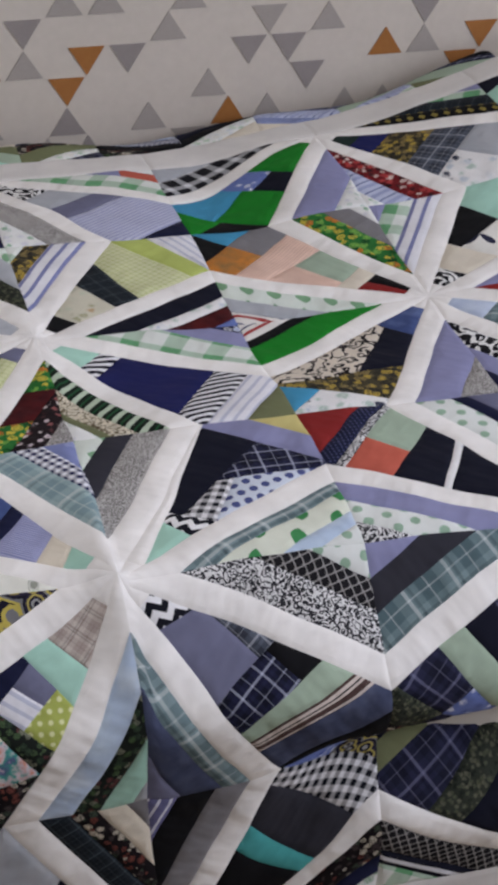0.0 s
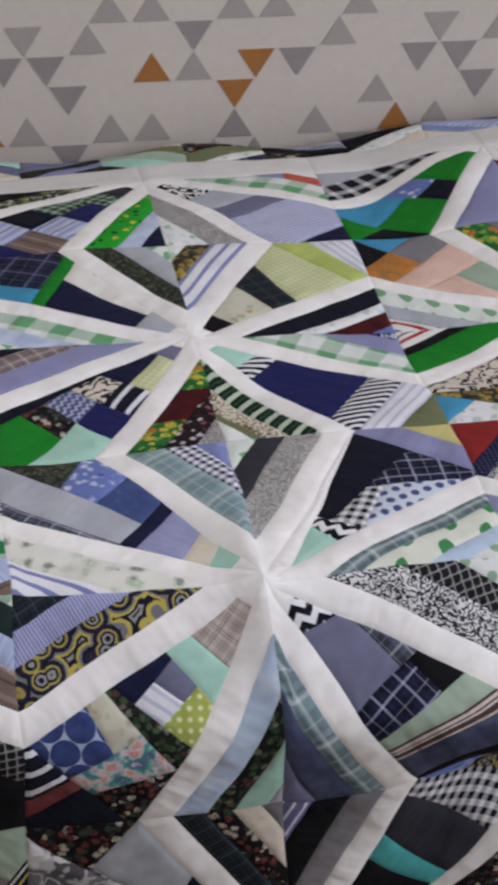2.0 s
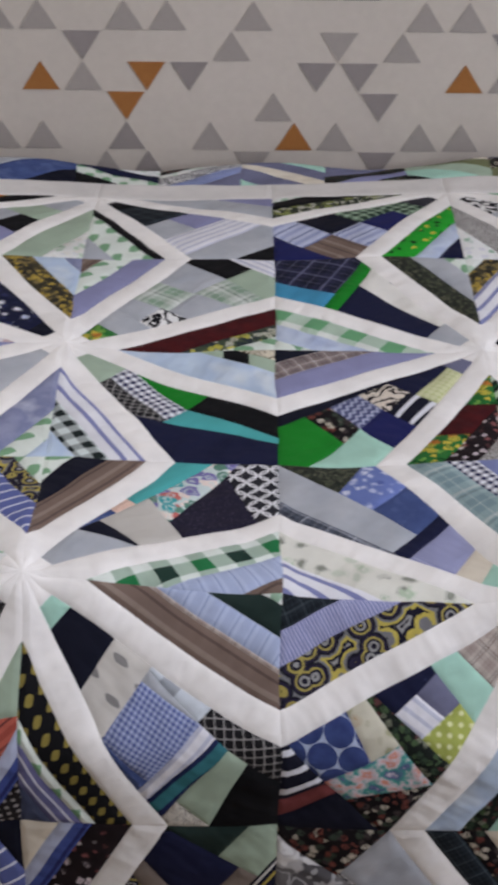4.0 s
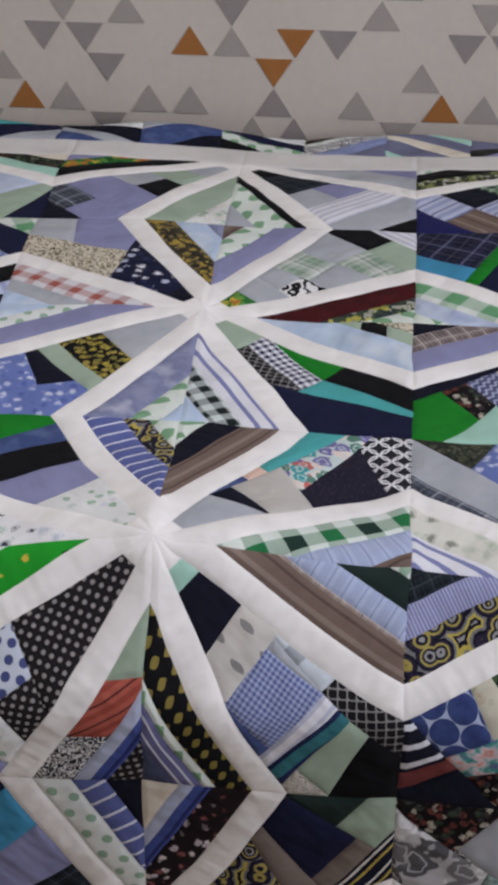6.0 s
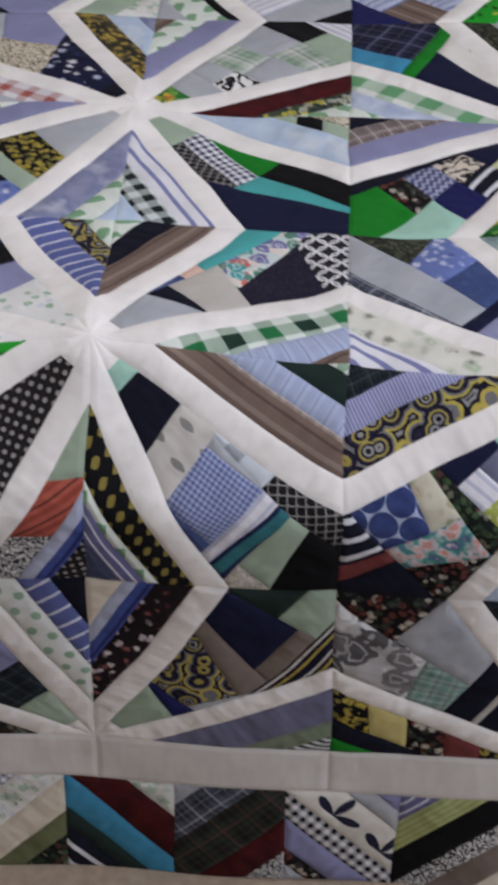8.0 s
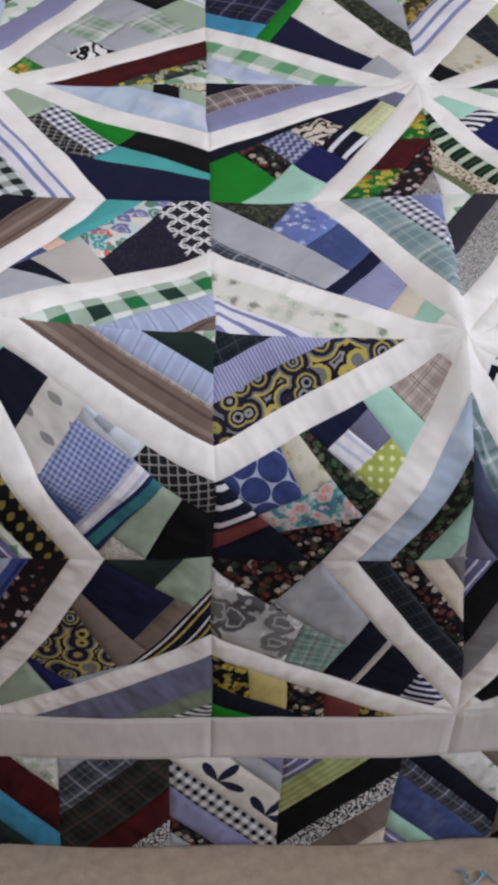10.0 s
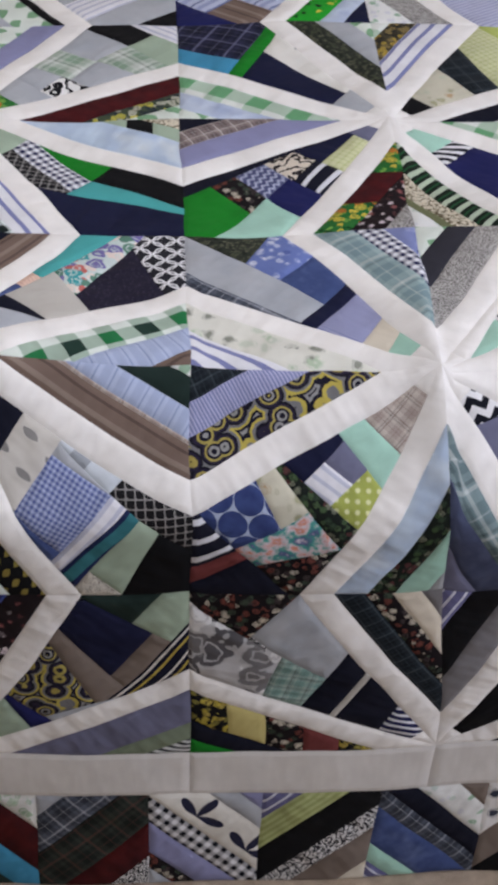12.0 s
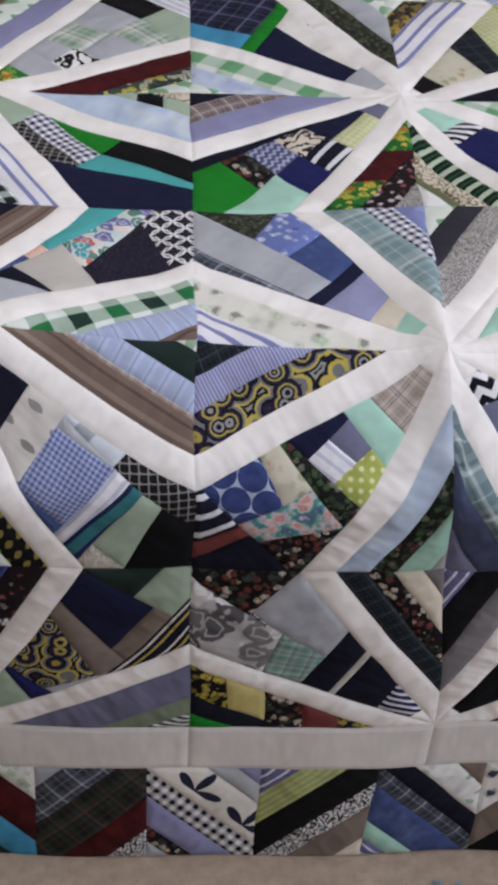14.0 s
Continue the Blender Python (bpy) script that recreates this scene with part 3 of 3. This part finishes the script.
def patch(name, poly, fabric, turn=0.0, puff=0.0016, label=""):
    """One sewn piece of cloth: flat outline in quilt units, pinched at its seams, laid on the bed."""
    if size_of(poly) < 0:
        poly = poly[::-1]
    if size_of(poly) < 0.00012:
        return None
    edges = []
    for p, q in zip(poly, poly[1:] + poly[:1]):
        d = math.hypot(q[0] - p[0], q[1] - p[1])
        if d > 1e-5:
            edges.append(((q[1] - p[1]) / d, (p[0] - q[0]) / d, p, q))
    inset = 0.011

    def depth(x, y):
        return min(e[0] * (e[2][0] - x) + e[1] * (e[2][1] - y) for e in edges)

    inner = poly
    for a, b, p, q in edges:
        inner = clip(inner, a, b, a * p[0] + b * p[1] - inset)
        if len(inner) < 3:
            break
    cells = [inner] if len(inner) >= 3 and size_of(inner) > 1e-6 else []
    for i, (a, b, p, q) in enumerate(edges):
        ring = clip(poly, -a, -b, -(a * p[0] + b * p[1] - inset))
        for j, (a2, b2, p2, q2) in enumerate(edges):
            if j != i and len(ring) >= 3:
                ring = clip(ring, a2 - a, b2 - b, a2 * p2[0] + b2 * p2[1] - a * p[0] - b * p[1])
        if len(ring) >= 3:
            cells.append(ring)
    done = []
    for c in cells:
        xs, ys = [p[0] for p in c], [p[1] for p in c]
        for i in range(math.floor(min(xs) / GRID), math.floor(max(xs) / GRID) + 1):
            col = clip(clip(c, -1, 0, -i * GRID), 1, 0, (i + 1) * GRID)
            if len(col) < 3:
                continue
            for j in range(math.floor(min(ys) / GRID), math.floor(max(ys) / GRID) + 1):
                f = clip(clip(col, 0, -1, -j * GRID), 0, 1, (j + 1) * GRID)
                if len(f) >= 3 and abs(size_of(f)) > 1e-7:
                    done.append(f)
    index, verts, flat, faces = {}, [], [], []
    for f in done:
        ids = []
        for x, y in f:
            key = (round(x, 4), round(y, 4))
            if key not in index:
                index[key] = len(verts)
                d = max(0.0, min(1.0, depth(x, y) / inset))
                verts.append(place(x, y, 0.0008 + puff * d ** 0.6))
                flat.append((x, y))
            if index[key] not in ids:
                ids.append(index[key])
        if len(ids) >= 3:
            faces.append(ids)
    if not faces:
        return None
    if OUTER["on"]:
        # the far ends of the quilt are kept as one sheet
        start = len(OUTER["verts"])
        OUTER["verts"] += verts
        OUTER["flat"] += [(x, y, turn) for x, y in flat]
        OUTER["faces"] += [[start + i for i in f] for f in faces]
        OUTER["cloth"] += [fabric] * len(faces)
        return None
    me = bpy.data.meshes.new(name)
    me.from_pydata(verts, [], faces)
    layer = me.uv_layers.new(name="UVMap")
    ca, sa = math.cos(turn) * S, math.sin(turn) * S
    cx, cy = flat[0]
    for loop in me.loops:
        x, y = flat[loop.vertex_index]
        layer.data[loop.index].uv = (ca * (x - cx) + sa * (y - cy), -sa * (x - cx) + ca * (y - cy))
    me.polygons.foreach_set("use_smooth", [True] * len(me.polygons))
    me.materials.append(FABRICS[fabric])
    ob = new(name, me)
    ob.parent = quilt
    if label:
        tagged(ob, label)
    return ob


WID, SEAM, TIP = 0.285, 0.060, 0.062   # half width of a petal, width of its white edge, white tip of a kite
POOL = "lav navy blk sage mint tp pb ns bs gg bw bl ng gy olv fp df np gpr bg cre nvy2 lavg dkf".split()
pick = random.Random(7)


def read(text):
    """Pieces named by cloth, share and, for crazy piecing, a tilt after @; a slash splits one across."""
    out = []
    for word in text.split():
        body, _, tilt = word.partition("@")
        names, _, share = body.partition(":")
        out.append((names.split("/"), float(share or 1), float(tilt or 0)))
    return out


def some(n):
    return " ".join(pick.choice(POOL) + ":%.2f" % pick.uniform(0.6, 1.4) for _ in range(n))


def quarter(cu, cv, sx, sy, h="", v="", k=""):
    """A quarter block: the star's centre, which way it opens, the strips of its two half petals and of the kite between."""
    h, v, k = h or some(3), v or some(3), k or "/".join(some(1).split()) + " " + " ".join(
        w + "@%d" % pick.randint(-25, 25) for w in some(5).split())

    def out(poly):
        return [(cu + sx * p, cv + sy * q) for p, q in poly]

    ang = math.atan2(WID, 0.5)
    ca, sa = math.cos(ang), math.sin(ang)
    deepest = WID * ca
    for swap, spec in ((False, h), (True, v)):
        tri = [(0, 0), (0.5, 0), (0.5, WID)]
        at = 0.0
        pieces = read(spec)
        total = sum(p[1] for p in pieces)
        cuts = [("white_strip", ["W"], SEAM)] + [("petal_strip", p[0], p[1] / total * (deepest - SEAM)) for p in pieces]
        for name, names, width in cuts:
            # distance from the outer edge: WID*p/0.5 - q, turned square to it
            poly = clip(clip(tri, -sa, ca, -at), sa, -ca, at + width)
            at += width
            for i, fab in enumerate(names):
                sub = poly
                if len(names) > 1 and len(poly) >= 3:
                    lo, hi = min(p[0] for p in poly), max(p[0] for p in poly)
                    step = (hi - lo) / len(names)
                    sub = clip(clip(poly, -1, 0, -(lo + i * step)), 1, 0, lo + (i + 1) * step)
                if len(sub) < 3:
                    continue
                sub = [(q, p) for p, q in sub] if swap else sub
                t = math.atan2(sy * ca, sx * sa) if swap else math.atan2(sy * sa, sx * ca)
                patch(name, out(sub), fab, t)
    kite = [(0, 0), (0.5, WID), (0.5, 0.5), (WID, 0.5)]
    tip = clip(kite, 0.7071, 0.7071, TIP)
    patch("white_strip", out(tip), "W", radians(45))
    kite = clip(kite, -0.7071, -0.7071, -TIP)
    turn_of = lambda dx, dy: math.atan2(sy * dx, sx * -dy)
    if "!" in k:
        # cut after cut: each takes what lies on its side of a line across the diagonal; brackets cut up a part by itself
        stack, rest, t = [], kite, 0.0
        for word in k.split():
            if word == ")":
                rest = stack.pop()
                continue
            name, _, line = word.partition("!")
            if not line:
                if len(rest) >= 3:
                    patch("crazy_patch", out(rest), name, turn_of(math.cos(t), math.sin(t)))
                continue
            d, tilt = (float(w) for w in line.split("@"))
            t = radians(45 + tilt)
            dx, dy = math.cos(t), math.sin(t)
            c = d * (dx + dy) * 0.7071
            taken, rest = clip(rest, dx, dy, c), clip(rest, -dx, -dy, -c)
            if name == "(":
                stack.append(rest)
                rest = taken
            elif len(taken) >= 3:
                patch("crazy_patch", out(taken), name, turn_of(dx, dy))
        return
    pieces = read(k)
    total = sum(p[1] for p in pieces)
    at, rest, span = TIP, kite, 0.7071 - TIP
    for i, (names, share, tilt) in enumerate(pieces):
        at += share / total * span
        t = radians(45 + tilt)
        dx, dy = math.cos(t), math.sin(t)
        c = at * (dx + dy) * 0.7071
        if i == len(pieces) - 1:
            poly, rest = rest, []
        else:
            poly, rest = clip(rest, dx, dy, c), clip(rest, -dx, -dy, -c)
        if len(poly) < 3:
            continue
        along = [(-dy * p[0] + dx * p[1]) for p in poly]
        lo, hi = min(along), max(along)
        step = (hi - lo) / len(names)
        for j, fab in enumerate(names):
            sub = clip(clip(poly, dy, -dx, -(lo + j * step)), -dy, dx, lo + (j + 1) * step) if len(names) > 1 else poly
            if len(sub) >= 3:
                patch("crazy_patch", out(sub), fab, turn_of(dx, dy))


BLOCKS = {}


def block(col, row, side, **kw):
    BLOCKS[col, row, side] = kw


block(0, 0, "nw", h="gd2:1 wst:1.1", v="tpl:1 ng:.75 bf2:.8", k="mint!0.121@-19 cre!0.184@-18 bsf!0.282@-10 navy!0.317@-8 gp!-0.336@83 gyl!0.683@89 dof!0.530@160 bf!0.433@178 blu")
block(0, 0, "sw", h="yf:1 bsf:.8 bkp:.8", v="pb2:.9 df:.75 mint:.9 gyl:.4", k="(!0.385@171 (!0.555@174 nvy2!0.562@-99 maroon!0.421@-103 ks ) (!0.380@-102 dkf!0.612@-118 multi ) bhx!0.455@160 crp ) df!0.347@-177 bp!0.179@-1 mint!0.242@-6 ld!0.936@-92 navy!2.9@91 lavg!0.287@9 ws")
block(0, 0, "ne", h="tp:.75 wl:1.3 pb2:.8 gd:.9", v="bwl:1.1 char:.8 gl:.9", k="W!0.128@-71 mint!0.201@-14 cv!0.248@6 yel!0.635@-177 lav!0.555@-175 nvy2!-0.124@-89 np!0.388@-135 bd!0.458@109 kg")
block(0, 0, "se", h="bw:1.1 bl:.8 gd:.9", v="tp:.75 slate:1.1 lavg:.9", k="cv!0.130@21 kgs!0.655@-176 blk!0.572@-170 slate!0.480@-165 brf!0.438@-164 sage!0.392@-170 (!0.305@-172 blk!1.2@94 np ) gp!0.9@94 lavg")
block(-1, 0, "ne", h="dg:1.1 pbr:1 brn:.5", v="brn:1 nvy2:.8 gl:.7", k="gyl!0.208@23 (!-0.29@-84 blu!0.297@0 peach!0.348@-5 tq ) nvy2!0.245@-1 bwn!0.372@-20 mf!0.454@-74 nvp!0.576@-26 blw")
block(-1, 0, "se", h="brn:1.1 bp:.15 pbr:.9 dgr:.9 gd:.35", v="kyl:1 gl:.35 nsl:.8 slate:.8", k="mint!0.103@0 nvy2!0.210@-8 crl!0.296@-9 (!-1.033@87 gyb!0.41@0 bl ) blk!0.569@157 (!0.500@169 crt!-1.2@-87 sage ) tnp!0.461@174 ws!0.426@172 blu!-1.3@-87 gyl!0.112@76 bg")
block(-1, 0, "sw", h="grl:1 kgb:.6 ws:.8", v="sage/rustp/bw:1 bst3:.8 bgd:.8", k="bgd:2.6@-20 bd/bgd:1@-10 wfl:1 lav:1 np:1")
block(-1, 0, "nw", h="fw:1 bs:1", v="bst:1 yf:.7 gl:.8", k="wfl!0.275@4 lav!0.391@15 blk!0.496@20 blu!0.556@12 grn!0.667@21 gy")
block(-1, 1, "se", h="pb2:1.3 sage/blk/sage:.6 crf:.6", v="wst:1 kgb:.9 pb2:.8", k="sage!0.167@-8 navy!0.508@-118 (!0.393@173 tq!0.294@-105 blk ) grn!0.560@98 ng!0.099@98 bl")
block(-1, 1, "ne", h="mar:1 ycf:.7 gl:.8", v="lav:1 gl:.9 brn:.6", k="gf:.6 gyl:.7 bwb/gyl:.7@10 gyl/tgg:1@10 tgg/gyl:.9 sage/blk:.8 ws:.7")
block(-1, 1, "nw", h="rwb:1 gyl:.7 pb2:.8", v="ycam:.9 pb2:.9 lavw:.5", k="nvy2!0.120@-14 kfl!0.339@-35 ind!-0.202@-78 crf!0.477@62 lav!0.539@-49 gyl")
block(-1, 1, "sw", h="lav:1 gd:.6 pb2:.9", v="lavw:1.4 gl:.9 pb2:.6", k="gyl!0.266@-8 ky!0.368@-5 sage!0.421@-6 bf!0.549@-118 nvy2!0.492@-24 bf")
block(-1, 2, "se", h="gyl:1 lav:.8", v="blk:.3 gl:1 gyl:.8", k="blk:.6 bkp:1.4 lav/gyl:1 ws:1 gyl:1 blk:.6")
block(-1, 2, "sw", h="blk:.8 gf:.8 lav:.7", v="sage:1 fp:1", k="gyl:1 sage:1 gyl/blk:1 lav:1.2 gp/lav:1 nvy2:.8")
block(0, 1, "nw", h="gg:1 pb:.9 gl:.6", v="dof:.8 gyl:.9 gl:.6", k="gyl!0.156@-9 (!0.425@-22 klf!-0.275@-87 navy ) grn!0.468@-22 sky!0.327@70 npd")
block(0, 1, "sw", h="lav:.9 bp2:.8 nvy2:.7", v="gf/mar/gf:1 pd:.9 bwl:.8", k="lavg!0.12@0 nvy2!-0.1@80 (!0.27@5 lc!0.2@-80 navy ) (!0.36@0 ks!0.3@-80 cow ) (!0.45@-5 ind!0.38@-80 hz ) mint!0.40@-80 dkf!0.52@-5 grn")
block(0, 1, "ne", h="nvy2:.9 fw:.5 mar:.8 bf:.4", v="wst:1.1 ycam:.8 gg:.6", k="blk:.4 crp:.9@-15 bkp:.6@-25 lc:1.0@-10 lime:.5@-15 ws:.7@-20")
block(0, 1, "se", h="gg:1.1 lav:.7 kfl:.4", v="gks:.9 crf:.7 olv:.3 wfl:.7", k="mint:.7 nsd:.4 ind:1.9@-12 nsd:.6@-12 ws:.6@-10 olv:.7")
block(0, 2, "sw", h="ycg:.8 blk:.9 fp:.5", v="grl:1 pb:.7 navy:.8", k="char:.8 gpg:.8 gpg/ind:1.2 nvy2/bs:1 bs/brn:1 ind:1")
block(0, 2, "se", h="gg:1 lav/rust:.6 wfl:.4", v="bwl:.9 wfl:1", k="bwb:.9 gyl:.7@10 lavg:.5@10 bsl:1.4@10 navy:.5")
block(1, 1, "nw", h="gl:.8 gyl:.7 rws:.7", v="gf:1 gy:.8 wfl:.6", k="red/blk:.9 cre:.4 peach/sage:1.2@10 peach:.8 org/gy:.8 blk/sky:.9")
block(1, 1, "sw", h="grn:1.2 blk:.4 rws:.9", v="lav:1.1 bwl:1", k="blu!0.19@-2 (!0.457@-131 ycam!0.567@18 sky!0.900@92 fw ) nvy2!0.338@-79 cow")
block(1, 1, "ne", h="lav:1.2 blk:.6", v="wst:1 gg:1 lav:.6", k="bwb:.6 cre:.9 klf/blk:1.2@-10 mint:1.3@-10 ycam:.6")
block(1, 1, "se", h="red:.7 gy:.8", v="bwb:.9 lav:.7 navy:.7")
block(1, 2, "sw", h="bkst:1 gyl:.9", v="lav:1.2 wfl:.9", k="grn:1.3 bf/nvy2:.6 sky/grn:1.2@10 grn/blk:.8")
block(1, 2, "se", h="kyl:.8 bkp:.9 gg:.6 lav:.5", v="rf:.8 bs:.9 wfl:.5", k="dgr:.5 ind:.6 ycam:.9 gp:.8 gyl/fw:1.2 ycam:.6")
block(1, 0, "nw", h="lav:.9 gd:.9 bw:.7", v="gd:.8 navy:.4 lavg:.8", k="nvy2!0.309@-17 fw!0.328@-18 nvy2!0.421@-6 (!0.526@-6 rust!0.444@86 sage ) bw!0.547@-5 nvdot!0.593@-3 red")
block(1, 0, "sw", h="tp:1 char:.9 lav:.9", v="tp:1 kg:.8", k="blk:.6 npd:1.5 nvy2:.9@-10 sage:.7@-10 npd/bf:.9 dof/npd:.8 dkf/dof:.8")
block(0, -1, "nw", h="ky/maroon/dkf/yel/ky:1 nvy2:.6 grn:.5", v="bkp:.85 dkf:.75 cre:.8 gy:.6", k="ns!0.153@-23 nvy2!0.258@-21 bwn!0.273@-21 nvy2!0.336@-19 (!0.496@84 tg!0.448@-29 fwf ) dkf!0.536@173 gyl!0.468@-85 bw")
block(0, -1, "ne", h="dkf:1 navy:.6 fp:.5", v="gy:.9 blk:1 nsl:.8", k="blk:2.1 tq:.35@-8 char:.7@-5 kg:.6@10 yf/bf:.6 dkf:.3")
block(-1, -1, "ne", h="lavg:1 sage2:.5 kgs:.5", v="pd:1 bst3:.8 cre:.9", k="sage!0.201@-19 ind!0.236@0 gyl!0.13@68 nvk!1.15@97 yf!0.378@-19 tau!0.440@-9 (!0.575@-170 sage!0.2@95 dgr ) dgr!0.774@-122 tau!0.723@98 navy")
block(-1, -1, "nw", h="df:1 kgs:.8", v="gd:1 bst:.9 nvy2:.9", k="sage:.8 bkp:.8 lav:.8 sky:.7 navy:1.2")
block(1, -1, "nw", h="bl:1 ks:.6 gg:1", v="tp:1 navy:.7", k="blk:.6 bf:.5 tq:.4 nvy2:.9 dof:.6 npd:.9@10 olv:.6 nvy2:.6@-10")
for col in (-2, -1, 0, 1, 2):
    for row in (-1, 0, 1, 2):
        for side, (sx, sy) in {"ne": (1, 1), "nw": (-1, 1), "se": (1, -1), "sw": (-1, -1)}.items():
            if (row == 2 and sy > 0) or (row == -1 and sy < 0) or (col == -2 and sx < 0) or (col == 2 and sx > 0):
                continue
            OUTER["on"] = abs(col) == 2
            quarter(col, row, sx, sy, **BLOCKS.get((col, row, side), {}))

OUTER["on"] = False
me = bpy.data.meshes.new("outer_patchwork")
me.from_pydata(OUTER["verts"], [], OUTER["faces"])
layer = me.uv_layers.new(name="UVMap")
for loop in me.loops:
    x, y, t = OUTER["flat"][loop.vertex_index]
    layer.data[loop.index].uv = ((math.cos(t) * x + math.sin(t) * y) * S, (math.cos(t) * y - math.sin(t) * x) * S)
used = sorted(set(OUTER["cloth"]))
for code in used:
    me.materials.append(FABRICS[code])
me.polygons.foreach_set("material_index", [used.index(code) for code in OUTER["cloth"]])
me.polygons.foreach_set("use_smooth", [True] * len(me.polygons))
outer = new("outer_patchwork", me)
outer.parent = quilt
tagged(outer, kind="stuff")

# Sashing and pieced border along the front and the wall side.
SASH, HEM = 0.135, 0.262
for v0, v1 in ((-1 - SASH, -1), (2, 2 + SASH)):
    for i in range(-4, 4):
        u0 = i * 0.5
        patch("sash_strip", [(u0, v0), (u0 + 0.5, v0), (u0 + 0.5, v1), (u0, v1)], "WS")
HEMS = {(-1, -3): "ks:.9 dgr:.4 sky:.7 mar:.9 fp:.7", (-1, -2): "bw:.7 mar:.8 gpr:1.2 gp:.9 gyl:.5",
        (-1, -1): "gyl:.5 dkf:.5 lav:.9 kg:.8 klf:1.3 gyl:.6 lav:.5", (-1, 0): "cre:.5 tau:.9 bw:.6 blk:.9 limes:.8 nsl:.7",
        (-1, 1): "nsl:.5 mint:.5 blu:1 gp:.5 nvy2:.6 wfl:.8 tau:.6", (-1, 2): "cre:.6 blk:.8 tau:.6 fw:.9",
        (1, -6): "gyl navy tq", (1, -5): "blu gyl:.6 nvy2 wfl", (1, -4): "nvy2 blu:1.4 gyl", (1, -3): "blk gl navy wfl"}
for side, v0, v1 in ((-1, -1 - SASH - HEM, -1 - SASH), (1, 2 + SASH, 2 + SASH + HEM)):
    for i in range(-7, 8):
        u0 = -0.345 + 0.2445 * i
        lean = 1 if i % 2 else -1
        box = [(u0, v0), (u0 + 0.2445, v0), (u0 + 0.2445, v1), (u0, v1)]
        at = -0.26
        mid = (u0 + 0.122, (v0 + v1) / 2)
        n = (lean * 0.68, 0.73)
        spec = HEMS.get((side, i)) or some(5)
        pieces = read(spec)
        total = sum(p[1] for p in pieces)
        for names, share, _ in pieces:
            c0, at = at, at + share / total * 0.36 if at > -0.25 else -0.18 + share / total * 0.36
            off = n[0] * mid[0] + n[1] * mid[1]
            poly = clip(clip(box, -n[0], -n[1], -(off + c0)), n[0], n[1], off + at)
            if len(poly) >= 3:
                patch("border_strip", poly, names[0], math.atan2(-n[0], n[1]))

# ---- under and beside the quilt ----
bed = new("bed")
tagged(bed, "low bed under the patchwork quilt, pushed against the wall", "bed")
part("mattress", box_mesh(-2.2 * S, -0.12 * S, 0.26, 2.2 * S, 2.2 * S, BED - 0.1 * S, 0.05), MATTRESS, bed)
part("bed_base", box_mesh(-2.18 * S, -0.1 * S, 0.03, 2.18 * S, 2.18 * S, 0.255, 0.01), MATTRESS, bed)


def yarn_scrap(x, y):
    """A short end of yarn curled on the carpet."""
    bm = bmesh.new()
    rings, n = [], 46
    for i in range(n):
        t = i / (n - 1)
        c = Vector((x + 0.034 * (t - 0.5) + 0.006 * math.sin(13 * t), y + 0.006 * math.sin(9 * t + 1) + 0.004 * math.cos(21 * t), 0.0022 + 0.0012 * math.sin(17 * t)))
        rings.append([bm.verts.new(c + Vector((0, 0.0014 * math.cos(a), 0.0014 * math.sin(a)))) for a in (0, 1.57, 3.14, 4.71)])
    for p, q in zip(rings, rings[1:]):
        for k in range(4):
            bm.faces.new((p[k], p[(k + 1) % 4], q[(k + 1) % 4], q[k]))
    for f in bm.faces:
        f.smooth = True
    return link("yarn_scrap", bm, YARN)


tagged(yarn_scrap(0.101 * S, -0.306 * S), "short curled scrap of pale blue yarn on the carpet", "yarn")

# ---- added window and ceiling fixture, both out of view ----
# Unseen window, added to give the side fill light an opening.
window = new("added_window_1")
tagged(window, "white framed window in the side wall", "window", kind="structure")
for name, box in (("window_sill", (X1 - 0.05, wy0, wz0, X1 + 0.11, wy1, wz0 + 0.03)), ("window_frame", (X1 + 0.03, wy0, wz0 + 0.03, X1 + 0.08, wy0 + 0.05, wz1)),
                  ("window_frame", (X1 + 0.03, wy1 - 0.05, wz0 + 0.03, X1 + 0.08, wy1, wz1)), ("window_frame", (X1 + 0.03, wy0 + 0.05, wz1 - 0.05, X1 + 0.08, wy1 - 0.05, wz1)),
                  ("window_frame", (X1 + 0.03, wy0 + 0.05, wz0 + 0.03, X1 + 0.08, wy1 - 0.05, wz0 + 0.08))):
    part(name, box_mesh(*box, 0.004, 2), FRAME, window)
pane = part("pane", box_mesh(X1 + 0.052, wy0 + 0.045, wz0 + 0.075, X1 + 0.058, wy1 - 0.045, wz1 - 0.045), PANE, window, "clear glass pane")
pane.visible_shadow = False

# Made-up fixture, added to house the ceiling fill light.
lamp = new("fill_light_fixture")
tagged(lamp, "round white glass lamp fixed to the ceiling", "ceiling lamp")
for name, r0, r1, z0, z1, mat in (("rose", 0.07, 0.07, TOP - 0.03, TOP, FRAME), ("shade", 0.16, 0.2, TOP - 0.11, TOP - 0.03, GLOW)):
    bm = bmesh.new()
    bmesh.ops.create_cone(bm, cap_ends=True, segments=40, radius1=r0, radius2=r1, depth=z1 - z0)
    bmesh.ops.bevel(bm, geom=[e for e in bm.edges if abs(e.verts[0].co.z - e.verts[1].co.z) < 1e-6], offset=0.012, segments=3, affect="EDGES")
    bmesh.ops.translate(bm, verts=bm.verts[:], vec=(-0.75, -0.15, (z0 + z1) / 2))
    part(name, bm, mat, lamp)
